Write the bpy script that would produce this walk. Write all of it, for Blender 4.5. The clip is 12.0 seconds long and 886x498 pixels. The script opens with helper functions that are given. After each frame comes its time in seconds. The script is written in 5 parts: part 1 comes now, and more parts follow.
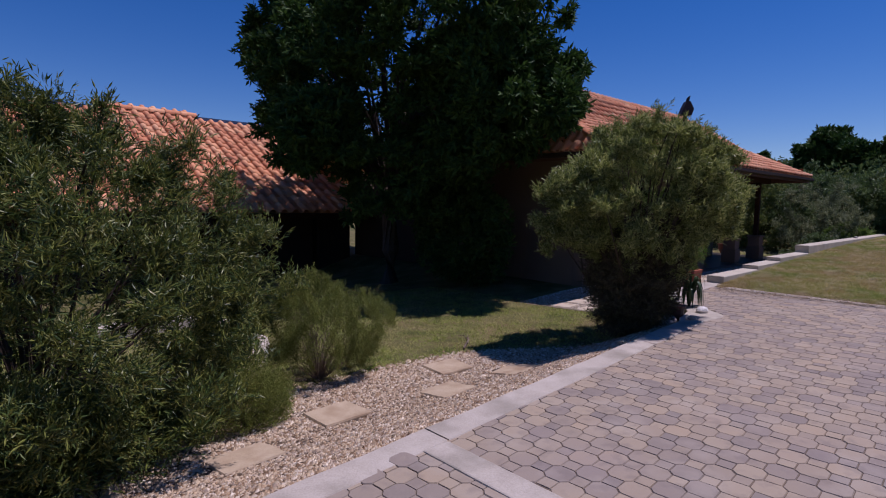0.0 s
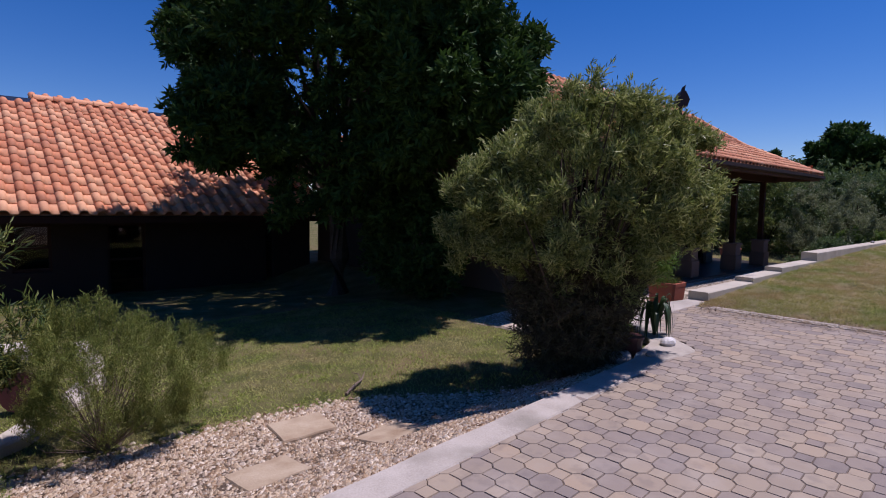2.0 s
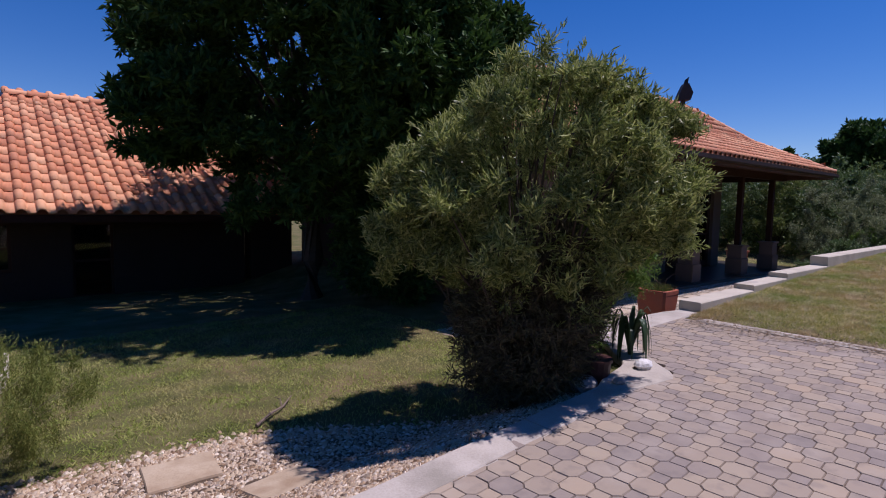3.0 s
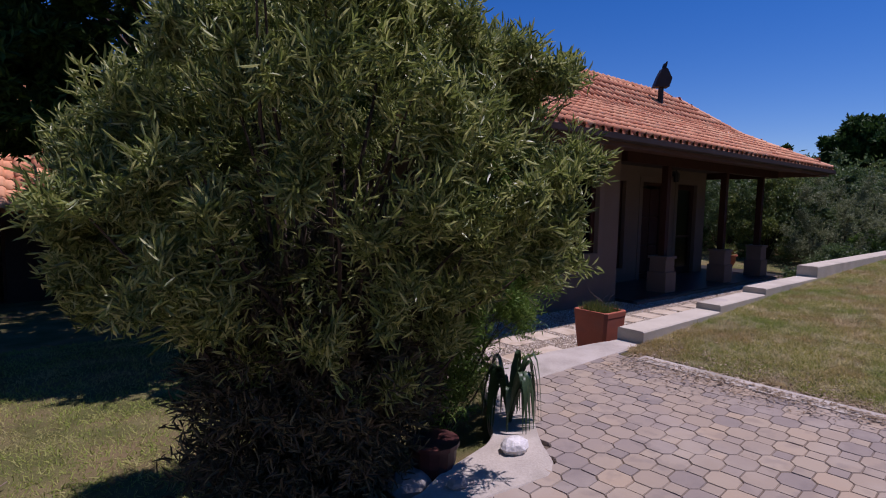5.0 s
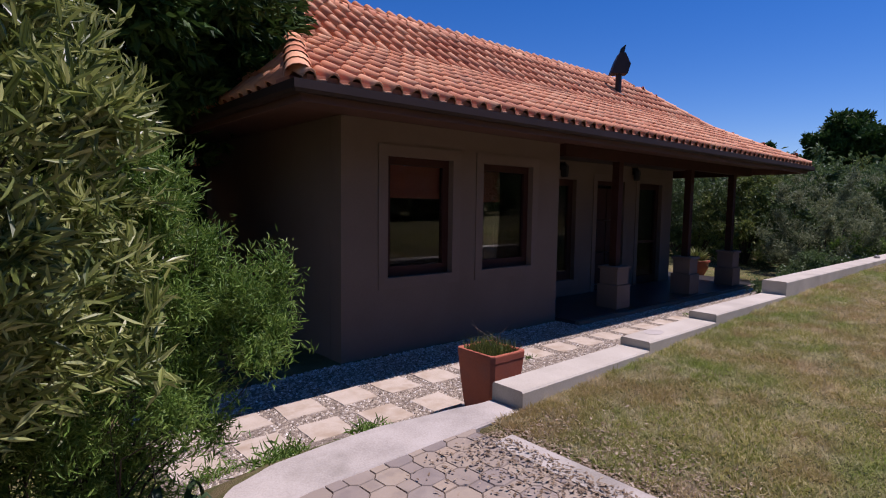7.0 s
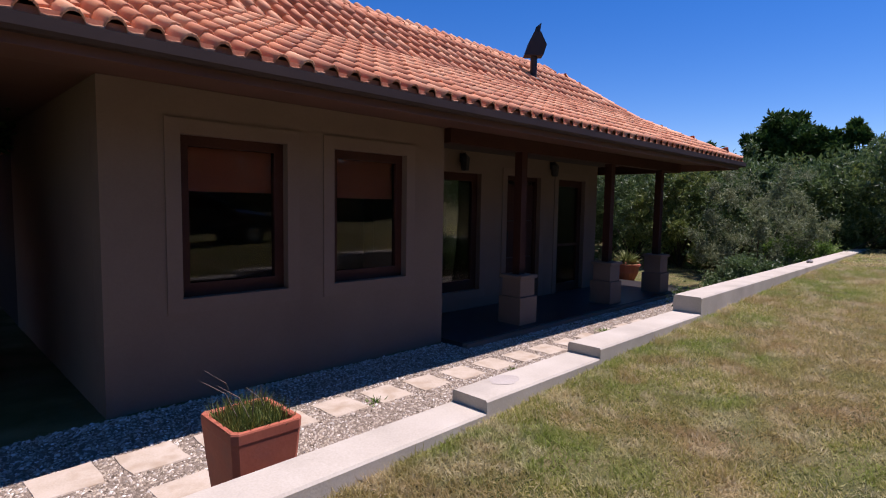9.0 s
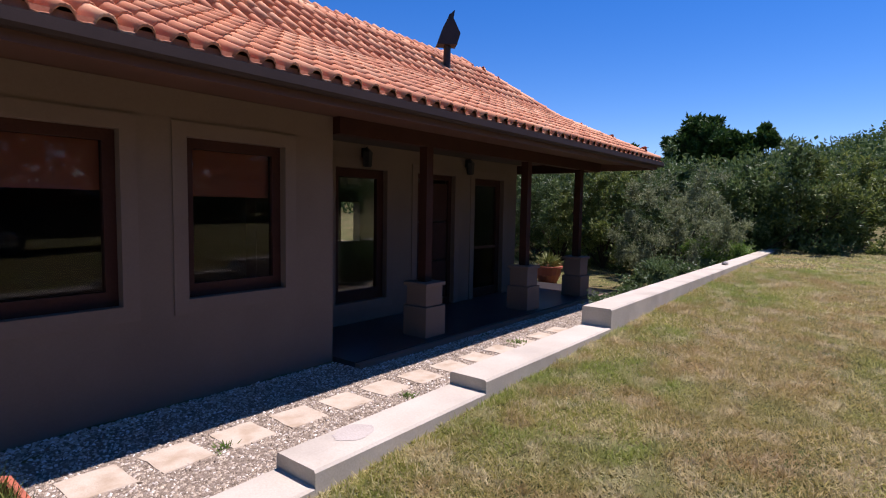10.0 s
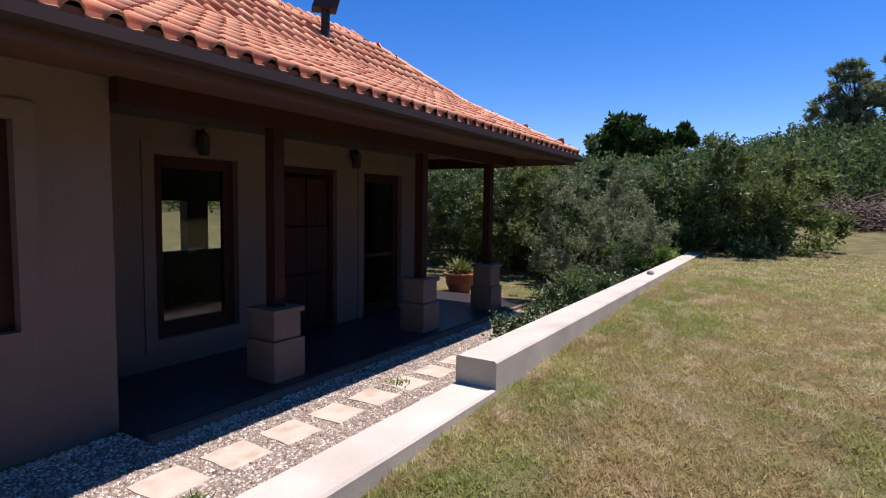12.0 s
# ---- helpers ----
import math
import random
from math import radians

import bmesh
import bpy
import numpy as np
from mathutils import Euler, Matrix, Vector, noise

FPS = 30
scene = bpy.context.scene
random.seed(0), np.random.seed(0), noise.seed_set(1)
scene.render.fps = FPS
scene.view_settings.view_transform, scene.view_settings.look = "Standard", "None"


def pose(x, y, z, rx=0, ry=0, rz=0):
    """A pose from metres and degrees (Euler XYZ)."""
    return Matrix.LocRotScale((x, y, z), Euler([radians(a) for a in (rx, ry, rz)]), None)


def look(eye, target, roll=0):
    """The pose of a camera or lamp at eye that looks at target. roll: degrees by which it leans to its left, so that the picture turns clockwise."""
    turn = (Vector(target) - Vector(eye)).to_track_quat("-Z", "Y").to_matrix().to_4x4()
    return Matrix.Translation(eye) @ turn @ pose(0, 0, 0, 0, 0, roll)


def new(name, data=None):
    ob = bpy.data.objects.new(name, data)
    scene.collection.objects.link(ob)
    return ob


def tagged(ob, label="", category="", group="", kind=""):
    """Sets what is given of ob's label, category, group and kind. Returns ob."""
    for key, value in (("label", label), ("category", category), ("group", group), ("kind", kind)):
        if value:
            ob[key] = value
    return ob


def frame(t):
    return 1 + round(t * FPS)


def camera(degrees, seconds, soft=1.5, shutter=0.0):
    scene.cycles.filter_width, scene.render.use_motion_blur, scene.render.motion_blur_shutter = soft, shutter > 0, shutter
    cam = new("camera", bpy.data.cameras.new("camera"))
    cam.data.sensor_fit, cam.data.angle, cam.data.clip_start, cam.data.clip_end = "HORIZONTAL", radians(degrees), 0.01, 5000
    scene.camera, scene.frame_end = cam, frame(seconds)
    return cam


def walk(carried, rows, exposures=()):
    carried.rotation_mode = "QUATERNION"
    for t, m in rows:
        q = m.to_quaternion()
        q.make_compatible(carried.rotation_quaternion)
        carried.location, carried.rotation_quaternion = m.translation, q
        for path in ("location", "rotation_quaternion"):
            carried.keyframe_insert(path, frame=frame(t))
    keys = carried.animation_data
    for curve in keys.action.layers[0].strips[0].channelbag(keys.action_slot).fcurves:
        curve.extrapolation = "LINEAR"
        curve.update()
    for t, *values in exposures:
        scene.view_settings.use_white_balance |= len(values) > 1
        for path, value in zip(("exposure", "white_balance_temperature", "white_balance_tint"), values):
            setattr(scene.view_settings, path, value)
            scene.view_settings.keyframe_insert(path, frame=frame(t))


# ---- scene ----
cam = camera(78.0, 12.0, 1.1)
PATH = [
    (0, (-0.23, -0.085, 1.505), (1.11, 1.39, 1.337), 1.0),
    (0.5, (0.275, 0.01, 1.509), (1.618, 1.482, 1.342), 0.9),
    (1, (0.774, 0.104, 1.504), (2.108, 1.585, 1.335), 0.7),
    (1.5, (1.267, 0.196, 1.507), (2.586, 1.69, 1.342), 0.7),
    (2, (1.763, 0.284, 1.498), (3.074, 1.787, 1.337), 0.9),
    (2.5, (2.262, 0.373, 1.489), (3.551, 1.894, 1.328), 0.8),
    (4.5, (4.253, 0.743, 1.521), (5.527, 2.276, 1.353), 1.2),
    (5, (4.752, 0.839, 1.514), (6.027, 2.37, 1.346), 1.2),
    (5.5, (5.254, 0.934, 1.514), (6.531, 2.466, 1.353), 1.0),
    (6, (5.761, 1.027, 1.525), (7.044, 2.552, 1.361), 1.1),
    (6.5, (6.267, 1.116, 1.547), (7.551, 2.641, 1.387), 0.6),
    (7, (6.768, 1.202, 1.561), (8.065, 2.716, 1.4), 0.8),
    (9, (8.713, 1.532, 1.538), (10.121, 2.944, 1.381), 0.9),
    (9.5, (9.182, 1.618, 1.529), (10.676, 2.939, 1.373), 1.0),
    (10, (9.643, 1.712, 1.548), (11.203, 2.954, 1.395), 1.0),
    (10.5, (10.095, 1.811, 1.562), (11.72, 2.967, 1.411), 0.9),
    (11, (10.536, 1.914, 1.543), (12.213, 2.995, 1.393), 0.8),
    (11.5, (10.98, 2.019, 1.555), (12.676, 3.068, 1.404), 0.9),
    (12, (11.425, 2.125, 1.583), (13.123, 3.17, 1.43), 0.9),
]
walk(cam, [(t, look(eye, target, roll)) for t, eye, target, roll in PATH],
     [(0, -0.36, 5800, 32), (2.5, -0.08, 5800, 29), (5.5, -0.18, 5850, 33), (7, 0.08, 5930, 30), (9, 0.38, 6060, 28), (10.5, 0.59, 6100, 26), (12, 0.62, 6110, 25)])

# ---- world, sun, exposure ----
SUN = Vector((0.36, -0.20, 1.0)).normalized()
world = bpy.data.worlds.new("world")
scene.world = world
world.use_nodes = True
wn = world.node_tree
sky = wn.nodes.new("ShaderNodeTexSky")
sky.sky_type, sky.sun_disc = "NISHITA", False
sky.sun_elevation = math.asin(SUN.z)
sky.sun_rotation = math.atan2(SUN.x, SUN.y)
sky.altitude, sky.air_density, sky.dust_density, sky.ozone_density = 900, 1.0, 0.0, 3.0
tone = wn.nodes.new("ShaderNodeHueSaturation")
tone.inputs["Hue"].default_value, tone.inputs["Saturation"].default_value = 0.509, 1.38
wn.links.new(sky.outputs["Color"], tone.inputs["Color"])
wn.links.new(tone.outputs["Color"], wn.nodes["Background"].inputs["Color"])
wn.nodes["Background"].inputs["Strength"].default_value = 0.092
lamp = bpy.data.lights.new("sun", "SUN")
lamp.energy, lamp.angle, lamp.color = 5.0, radians(0.53), (1.0, 0.94, 0.87)
new("sun", lamp).matrix_world = look((20, -4, 40), Vector((20, -4, 40)) - SUN)

# ---- materials ----


def material(name, colors, rough=0.8, spec=0.3, scale=8.0, fine=60.0, bump=0.2, depth=0.01, vary="", metal=0.0, amount=0.5,
             stain=None, stain_scale=1.2, translucent=0.0):
    """A procedural surface: a ramp over coarse and fine noise, an own tint for each piece, stains and fine relief."""
    m = bpy.data.materials.new(name)
    m.use_nodes = True
    nt = m.node_tree
    bsdf = nt.nodes["Principled BSDF"]
    bsdf.inputs["Roughness"].default_value = rough
    bsdf.inputs["Specular IOR Level"].default_value = spec
    bsdf.inputs["Metallic"].default_value = metal
    geo = nt.nodes.new("ShaderNodeNewGeometry")

    def noise_node(s, detail=4.0):
        n = nt.nodes.new("ShaderNodeTexNoise")
        n.inputs["Scale"].default_value, n.inputs["Detail"].default_value = s, detail
        nt.links.new(geo.outputs["Position"], n.inputs["Vector"])
        return n.outputs["Fac"]

    def calc(op, a, b):
        n = nt.nodes.new("ShaderNodeMath")
        n.operation = op
        for k, v in enumerate((a, b)):
            if isinstance(v, (int, float)):
                n.inputs[k].default_value = v
            else:
                nt.links.new(v, n.inputs[k])
        return n.outputs[0]

    coarse, small = noise_node(scale), noise_node(fine, 3.0)
    fac = calc("ADD", calc("MULTIPLY", coarse, 0.6), calc("MULTIPLY", small, 0.4))
    if vary == "island":
        fac = calc("ADD", calc("MULTIPLY", fac, 1 - amount), calc("MULTIPLY", geo.outputs["Random Per Island"], amount))
    elif vary == "object":
        info = nt.nodes.new("ShaderNodeObjectInfo")
        fac = calc("ADD", calc("MULTIPLY", fac, 1 - amount), calc("MULTIPLY", info.outputs["Random"], amount))
    ramp = nt.nodes.new("ShaderNodeValToRGB")
    lo, hi = (0.3, 0.7) if not vary else (0.5 - 0.2 - 0.25 * amount, 0.5 + 0.2 + 0.25 * amount)
    el = ramp.color_ramp.elements
    while len(el) < len(colors):
        el.new(0.5)
    for k, c in enumerate(colors):
        el[k].position = lo + (hi - lo) * k / max(1, len(colors) - 1)
        el[k].color = (*c, 1)
    nt.links.new(fac, ramp.inputs["Fac"])
    col = ramp.outputs["Color"]
    for stain, stain_scale in ([(stain, stain_scale)] if stain and not isinstance(stain, list) else stain or []):
        st = nt.nodes.new("ShaderNodeValToRGB")
        st.color_ramp.elements[0].position, st.color_ramp.elements[1].position = (stain[4], stain[4] + 0.13) if len(stain) > 4 else (0.5, 0.68)
        nt.links.new(noise_node(stain_scale, 6.0), st.inputs["Fac"])
        mix = nt.nodes.new("ShaderNodeMix")
        mix.data_type = "RGBA"
        nt.links.new(calc("MULTIPLY", st.outputs["Color"], stain[3]), mix.inputs["Factor"])
        nt.links.new(col, mix.inputs[6])
        mix.inputs[7].default_value = (*stain[:3], 1)
        col = mix.outputs[2]
    nt.links.new(col, bsdf.inputs["Base Color"])
    if bump:
        b = nt.nodes.new("ShaderNodeBump")
        b.inputs["Strength"].default_value, b.inputs["Distance"].default_value = bump, depth
        nt.links.new(calc("ADD", calc("MULTIPLY", small, 0.7), coarse), b.inputs["Height"])
        nt.links.new(b.outputs["Normal"], bsdf.inputs["Normal"])
    if translucent:
        tr = nt.nodes.new("ShaderNodeBsdfTranslucent")
        nt.links.new(col, tr.inputs["Color"])
        mx = nt.nodes.new("ShaderNodeMixShader")
        mx.inputs["Fac"].default_value = translucent
        nt.links.new(bsdf.outputs[0], mx.inputs[1])
        nt.links.new(tr.outputs[0], mx.inputs[2])
        nt.links.new(mx.outputs[0], nt.nodes["Material Output"].inputs["Surface"])
    return m


TILE = [(0.485, 0.17, 0.078), (0.67, 0.285, 0.138), (0.77, 0.43, 0.232)]
M_TILE = material("terracotta_tile", TILE, 0.75, 0.3, 5, 70, 0.25, 0.006, "object", amount=0.45, stain=(0.24, 0.11, 0.075, 0.35), stain_scale=1.6)
M_TILES = material("terracotta_tiles", TILE, 0.75, 0.3, 5, 70, 0.25, 0.006, "island", amount=0.45, stain=(0.24, 0.11, 0.075, 0.35), stain_scale=1.6)
M_MORTAR = material("terracotta_mortar", [(0.42, 0.15, 0.08), (0.55, 0.22, 0.13)], 0.9, 0.2, 8, 60, 0.3, 0.004)
M_PAVER = material("paver_face", [(0.215, 0.18, 0.152), (0.262, 0.213, 0.172), (0.298, 0.24, 0.178), (0.318, 0.251, 0.182), (0.345, 0.277, 0.198), (0.362, 0.273, 0.185)], 0.85, 0.25, 7, 160, 0.35, 0.004, "object", amount=0.66, stain=[((0.245, 0.205, 0.195, 0.40), 0.9), ((0.40, 0.345, 0.28, 0.35), 3.1), ((0.17, 0.14, 0.12, 0.35, 0.53), 9.0)])
M_PAVERS = material("paver_faces", [(0.215, 0.18, 0.152), (0.262, 0.213, 0.172), (0.298, 0.24, 0.178), (0.318, 0.251, 0.182), (0.345, 0.277, 0.198), (0.362, 0.273, 0.185)], 0.85, 0.25, 7, 160, 0.35, 0.004, "island", amount=0.66, stain=[((0.245, 0.205, 0.195, 0.40), 0.9), ((0.40, 0.345, 0.28, 0.35), 3.1), ((0.17, 0.14, 0.12, 0.35, 0.53), 9.0)])
M_BED = material("paving_joint_sand", [(0.095, 0.072, 0.054), (0.17, 0.132, 0.10)], 0.95, 0.1, 12, 120, 0.4, 0.004)
M_CONCRETE = material("pale_concrete", [(0.40, 0.35, 0.27), (0.475, 0.42, 0.325), (0.54, 0.485, 0.385)], 0.85, 0.25, 3, 90, 0.3, 0.004, stain=(0.31, 0.27, 0.21, 0.4), stain_scale=2.3)
M_KERB = material("weathered_kerb_concrete", [(0.32, 0.28, 0.23), (0.42, 0.37, 0.305), (0.50, 0.445, 0.375)], 0.9, 0.2, 4, 90, 0.4, 0.006, stain=(0.22, 0.195, 0.15, 0.6), stain_scale=2.6)
M_STONE = material("sandstone_flag", [(0.40, 0.325, 0.235), (0.48, 0.40, 0.30), (0.54, 0.46, 0.36)], 0.9, 0.2, 6, 80, 0.4, 0.006, stain=(0.30, 0.21, 0.12, 0.5), stain_scale=5)
M_SANDSTONE = material("tan_sandstone_flag", [(0.33, 0.245, 0.155), (0.42, 0.325, 0.215), (0.48, 0.385, 0.27)], 0.9, 0.2, 6, 80, 0.4, 0.006, stain=(0.25, 0.16, 0.09, 0.5), stain_scale=5)
M_PLASTER = material("taupe_plaster", [(0.160, 0.117, 0.086), (0.193, 0.142, 0.104)], 0.9, 0.2, 1.5, 60, 0.15, 0.003, stain=(0.14, 0.101, 0.075, 0.35), stain_scale=1.0)
M_TRIM = material("plaster_surround", [(0.167, 0.121, 0.09), (0.193, 0.142, 0.108)], 0.9, 0.2, 2, 60, 0.12, 0.003)
M_WOOD = material("dark_stained_wood", [(0.034, 0.0115, 0.007), (0.056, 0.020, 0.012)], 0.65, 0.2, 3, 40, 0.2, 0.003)
M_SOFFIT = material("brown_painted_board", [(0.095, 0.046, 0.033), (0.125, 0.060, 0.043)], 0.6, 0.35, 2, 40, 0.1, 0.002)
M_GUTTER = material("brown_gutter", [(0.028, 0.016, 0.012), (0.042, 0.024, 0.018)], 0.6, 0.25, 3, 50, 0.08, 0.002)
# Room finish coloured dark, standing in for unlit rooms behind the glass.
M_DARK = material("unlit_room_dark", [(0.06, 0.05, 0.045), (0.09, 0.075, 0.065)], 0.9, 0.2, 1, 20, 0.0)
M_BLIND = material("rust_roller_blind", [(0.42, 0.125, 0.07), (0.50, 0.165, 0.095)], 0.9, 0.1, 4, 120, 0.1, 0.002)
M_SLATE = material("polished_slate_floor", [(0.030, 0.027, 0.026), (0.048, 0.044, 0.043)], 0.33, 0.3, 3, 50, 0.05, 0.002)
M_FLUE = material("black_flue_steel", [(0.012, 0.012, 0.013), (0.03, 0.028, 0.027)], 0.6, 0.4, 6, 60, 0.1, 0.002)
M_POT = material("terracotta_pot", [(0.36, 0.095, 0.05), (0.46, 0.14, 0.075)], 0.7, 0.3, 4, 60, 0.2, 0.004, stain=(0.28, 0.12, 0.09, 0.4), stain_scale=6)
# Pot colour taken darker to hold the shade that both pots stand in.
M_MAROON = material("shade_dark_pot_maroon", [(0.05, 0.016, 0.014), (0.085, 0.026, 0.022)], 0.5, 0.4, 6, 60, 0.2, 0.004, stain=(0.03, 0.014, 0.012, 0.5), stain_scale=7)
M_SOIL = material("dark_soil", [(0.03, 0.02, 0.013), (0.06, 0.042, 0.028)], 0.95, 0.1, 20, 90, 0.6, 0.01)
M_PEBBLE = material("river_pebble", [(0.20, 0.12, 0.065), (0.40, 0.285, 0.17), (0.56, 0.445, 0.30), (0.34, 0.25, 0.175), (0.74, 0.64, 0.49)], 0.8, 0.3, 10, 90, 0.2, 0.002, "island", amount=0.8)
M_CHIP = material("grey_stone_chip", [(0.13, 0.10, 0.07), (0.30, 0.24, 0.17), (0.52, 0.44, 0.325), (0.44, 0.365, 0.275), (0.80, 0.74, 0.63)], 0.85, 0.25, 10, 90, 0.2, 0.002, "island", amount=0.8)
M_GRAVEL = material("gravel_bed", [(0.11, 0.088, 0.066), (0.22, 0.175, 0.13), (0.34, 0.275, 0.21)], 0.95, 0.15, 40, 160, 0.8, 0.012)
# Darker than the pebbles, so the gaps between them stay dark.
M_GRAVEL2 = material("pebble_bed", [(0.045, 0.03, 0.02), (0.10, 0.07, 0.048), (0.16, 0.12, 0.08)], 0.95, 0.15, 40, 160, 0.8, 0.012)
M_GROUND = material("thin_dry_turf", [(0.042, 0.052, 0.014), (0.085, 0.09, 0.028), (0.14, 0.125, 0.05), (0.22, 0.185, 0.09)], 0.95, 0.1, 2.4, 150, 0.8, 0.015, stain=(0.20, 0.135, 0.075, 0.6), stain_scale=1.3)
M_GRASS = material("dry_lawn_blade", [(0.17, 0.20, 0.04), (0.34, 0.345, 0.08), (0.54, 0.47, 0.19), (0.74, 0.62, 0.38)], 0.7, 0.25, 1.3, 5, 0.0, 0.0, "island", amount=0.6, translucent=0.5, stain=[((0.22, 0.31, 0.05, 0.6, 0.46), 1.1), ((0.46, 0.33, 0.16, 0.5, 0.48), 0.7), ((0.44, 0.30, 0.15, 0.55, 0.5), 2.3), ((0.74, 0.62, 0.40, 0.5, 0.51), 4.5)])
M_GRASS2 = material("green_lawn_blade", [(0.165, 0.235, 0.035), (0.29, 0.34, 0.066), (0.48, 0.45, 0.17)], 0.7, 0.25, 1.4, 9, 0.0, 0.0, "island", amount=0.55, translucent=0.45, stain=[((0.50, 0.40, 0.20, 0.5, 0.5), 1.6)])
M_LEAF = material("grey_green_willow_leaf", [(0.085, 0.115, 0.026), (0.17, 0.215, 0.046), (0.33, 0.365, 0.10), (0.48, 0.495, 0.20)], 0.40, 0.5, 3, 30, 0.0, 0.0, "island", amount=0.75, translucent=0.4)
M_LEAF_L = material("green_willow_leaf", [(0.032, 0.062, 0.016), (0.072, 0.112, 0.024), (0.17, 0.20, 0.036), (0.25, 0.255, 0.06)], 0.45, 0.45, 3, 30, 0.0, 0.0, "island", amount=0.7, translucent=0.22)
# Brownish inner leaf, its colour darkened for the shade under the willow's crown.
M_UNDER = material("shaded_inner_leaf", [(0.05, 0.038, 0.024), (0.085, 0.072, 0.04), (0.13, 0.125, 0.06)], 0.8, 0.2, 3, 30, 0.0, 0.0, "island", amount=0.7)
M_TREE = material("glossy_tree_leaf", [(0.022, 0.05, 0.011), (0.042, 0.09, 0.017), (0.08, 0.14, 0.028)], 0.62, 0.18, 2, 20, 0.0, 0.0, "island", amount=0.6, translucent=0.2)
M_SHRUB = material("fine_heath_leaf", [(0.11, 0.15, 0.025), (0.19, 0.23, 0.042), (0.29, 0.29, 0.08)], 0.65, 0.3, 4, 30, 0.0, 0.0, "island", amount=0.6, translucent=0.2)
M_HEDGE = material("coastal_scrub_leaf", [(0.042, 0.078, 0.022), (0.095, 0.15, 0.042), (0.19, 0.25, 0.09)], 0.5, 0.4, 0.8, 8, 0.0, 0.0, "island", amount=0.55, translucent=0.3)
M_WOODS = material("far_scrub_leaf", [(0.035, 0.065, 0.018), (0.075, 0.12, 0.034), (0.15, 0.20, 0.065)], 0.8, 0.15, 0.5, 6, 0.0, 0.0, "island", amount=0.5, translucent=0.25)
M_HEDGE2 = material("pale_scrub_leaf", [(0.10, 0.13, 0.055), (0.20, 0.235, 0.11), (0.34, 0.36, 0.19)], 0.6, 0.35, 0.6, 8, 0.0, 0.0, "island", amount=0.55, translucent=0.3)
M_HEDGE3 = material("olive_scrub_leaf", [(0.07, 0.105, 0.022), (0.145, 0.19, 0.042), (0.25, 0.285, 0.075)], 0.55, 0.4, 0.8, 8, 0.0, 0.0, "island", amount=0.55, translucent=0.3)
M_FEATHER = material("bright_feathery_leaf", [(0.07, 0.135, 0.02), (0.14, 0.24, 0.035), (0.25, 0.34, 0.07)], 0.55, 0.35, 4, 30, 0.0, 0.0, "island", amount=0.6, translucent=0.3)
M_ALOE = material("succulent_leaf", [(0.14, 0.17, 0.045), (0.24, 0.27, 0.08), (0.36, 0.36, 0.14)], 0.5, 0.4, 4, 30, 0.0, 0.0, "island", amount=0.6)
M_CAR = material("black_car_paint", [(0.010, 0.011, 0.013), (0.014, 0.015, 0.017)], 0.2, 0.6, 3, 40, 0.0)
M_TYRE = material("black_rubber", [(0.015, 0.015, 0.015), (0.03, 0.03, 0.028)], 0.85, 0.2, 10, 60, 0.1, 0.002)
M_RIM = material("grey_alloy", [(0.45, 0.45, 0.46), (0.55, 0.55, 0.56)], 0.35, 0.5, 5, 50, 0.0, metal=0.9)
M_LENS = material("car_lamp_lens", [(0.55, 0.57, 0.60), (0.65, 0.67, 0.70)], 0.12, 0.6, 5, 50, 0.0)
M_STRAP = material("strap_leaf", [(0.028, 0.055, 0.022), (0.06, 0.10, 0.04)], 0.45, 0.4, 6, 50, 0.05, 0.002, "island", amount=0.5, translucent=0.12)
M_BARK = material("grey_brown_bark", [(0.05, 0.036, 0.026), (0.095, 0.07, 0.052)], 0.9, 0.2, 12, 60, 0.6, 0.01)
M_TWIG = material("dry_twig", [(0.14, 0.10, 0.075), (0.22, 0.17, 0.13)], 0.9, 0.2, 12, 60, 0.2, 0.003)
M_ROCK = material("grey_field_stone", [(0.24, 0.22, 0.20), (0.38, 0.35, 0.31)], 0.9, 0.25, 7, 60, 0.6, 0.012)
M_QUARTZ = material("white_quartz", [(0.42, 0.39, 0.36), (0.62, 0.59, 0.55), (0.75, 0.72, 0.68)], 0.55, 0.4, 14, 60, 0.6, 0.01)
M_PANEL = material("blue_solar_glass", [(0.05, 0.09, 0.17), (0.07, 0.12, 0.22)], 0.3, 0.5, 2, 20, 0.0)
# Brown wall colour lowered to carry the tree's deep shade on these walls.
M_WALL2 = material("shade_dark_brown_wall", [(0.034, 0.021, 0.016), (0.047, 0.029, 0.022)], 0.9, 0.2, 2, 50, 0.15, 0.003)
M_LITTER = material("leaf_litter", [(0.13, 0.085, 0.05), (0.24, 0.175, 0.11), (0.40, 0.32, 0.22)], 0.9, 0.15, 10, 60, 0.0, 0.0, "island", amount=0.8)


def glass_material(name, tint=(0.9, 0.92, 0.92)):
    m = bpy.data.materials.new(name)
    m.use_nodes = True
    nt = m.node_tree
    clear, gloss, mix = (nt.nodes.new(n) for n in ("ShaderNodeBsdfTransparent", "ShaderNodeBsdfGlossy", "ShaderNodeMixShader"))
    fres = nt.nodes.new("ShaderNodeFresnel")
    fres.inputs["IOR"].default_value = 1.38
    clear.inputs["Color"].default_value = (*tint, 1)
    gloss.inputs["Roughness"].default_value = 0.01
    nt.links.new(fres.outputs[0], mix.inputs["Fac"])
    nt.links.new(clear.outputs[0], mix.inputs[1])
    nt.links.new(gloss.outputs[0], mix.inputs[2])
    nt.links.new(mix.outputs[0], nt.nodes["Material Output"].inputs["Surface"])
    return m


M_GLASS = glass_material("window_glass", (0.85, 0.86, 0.86))

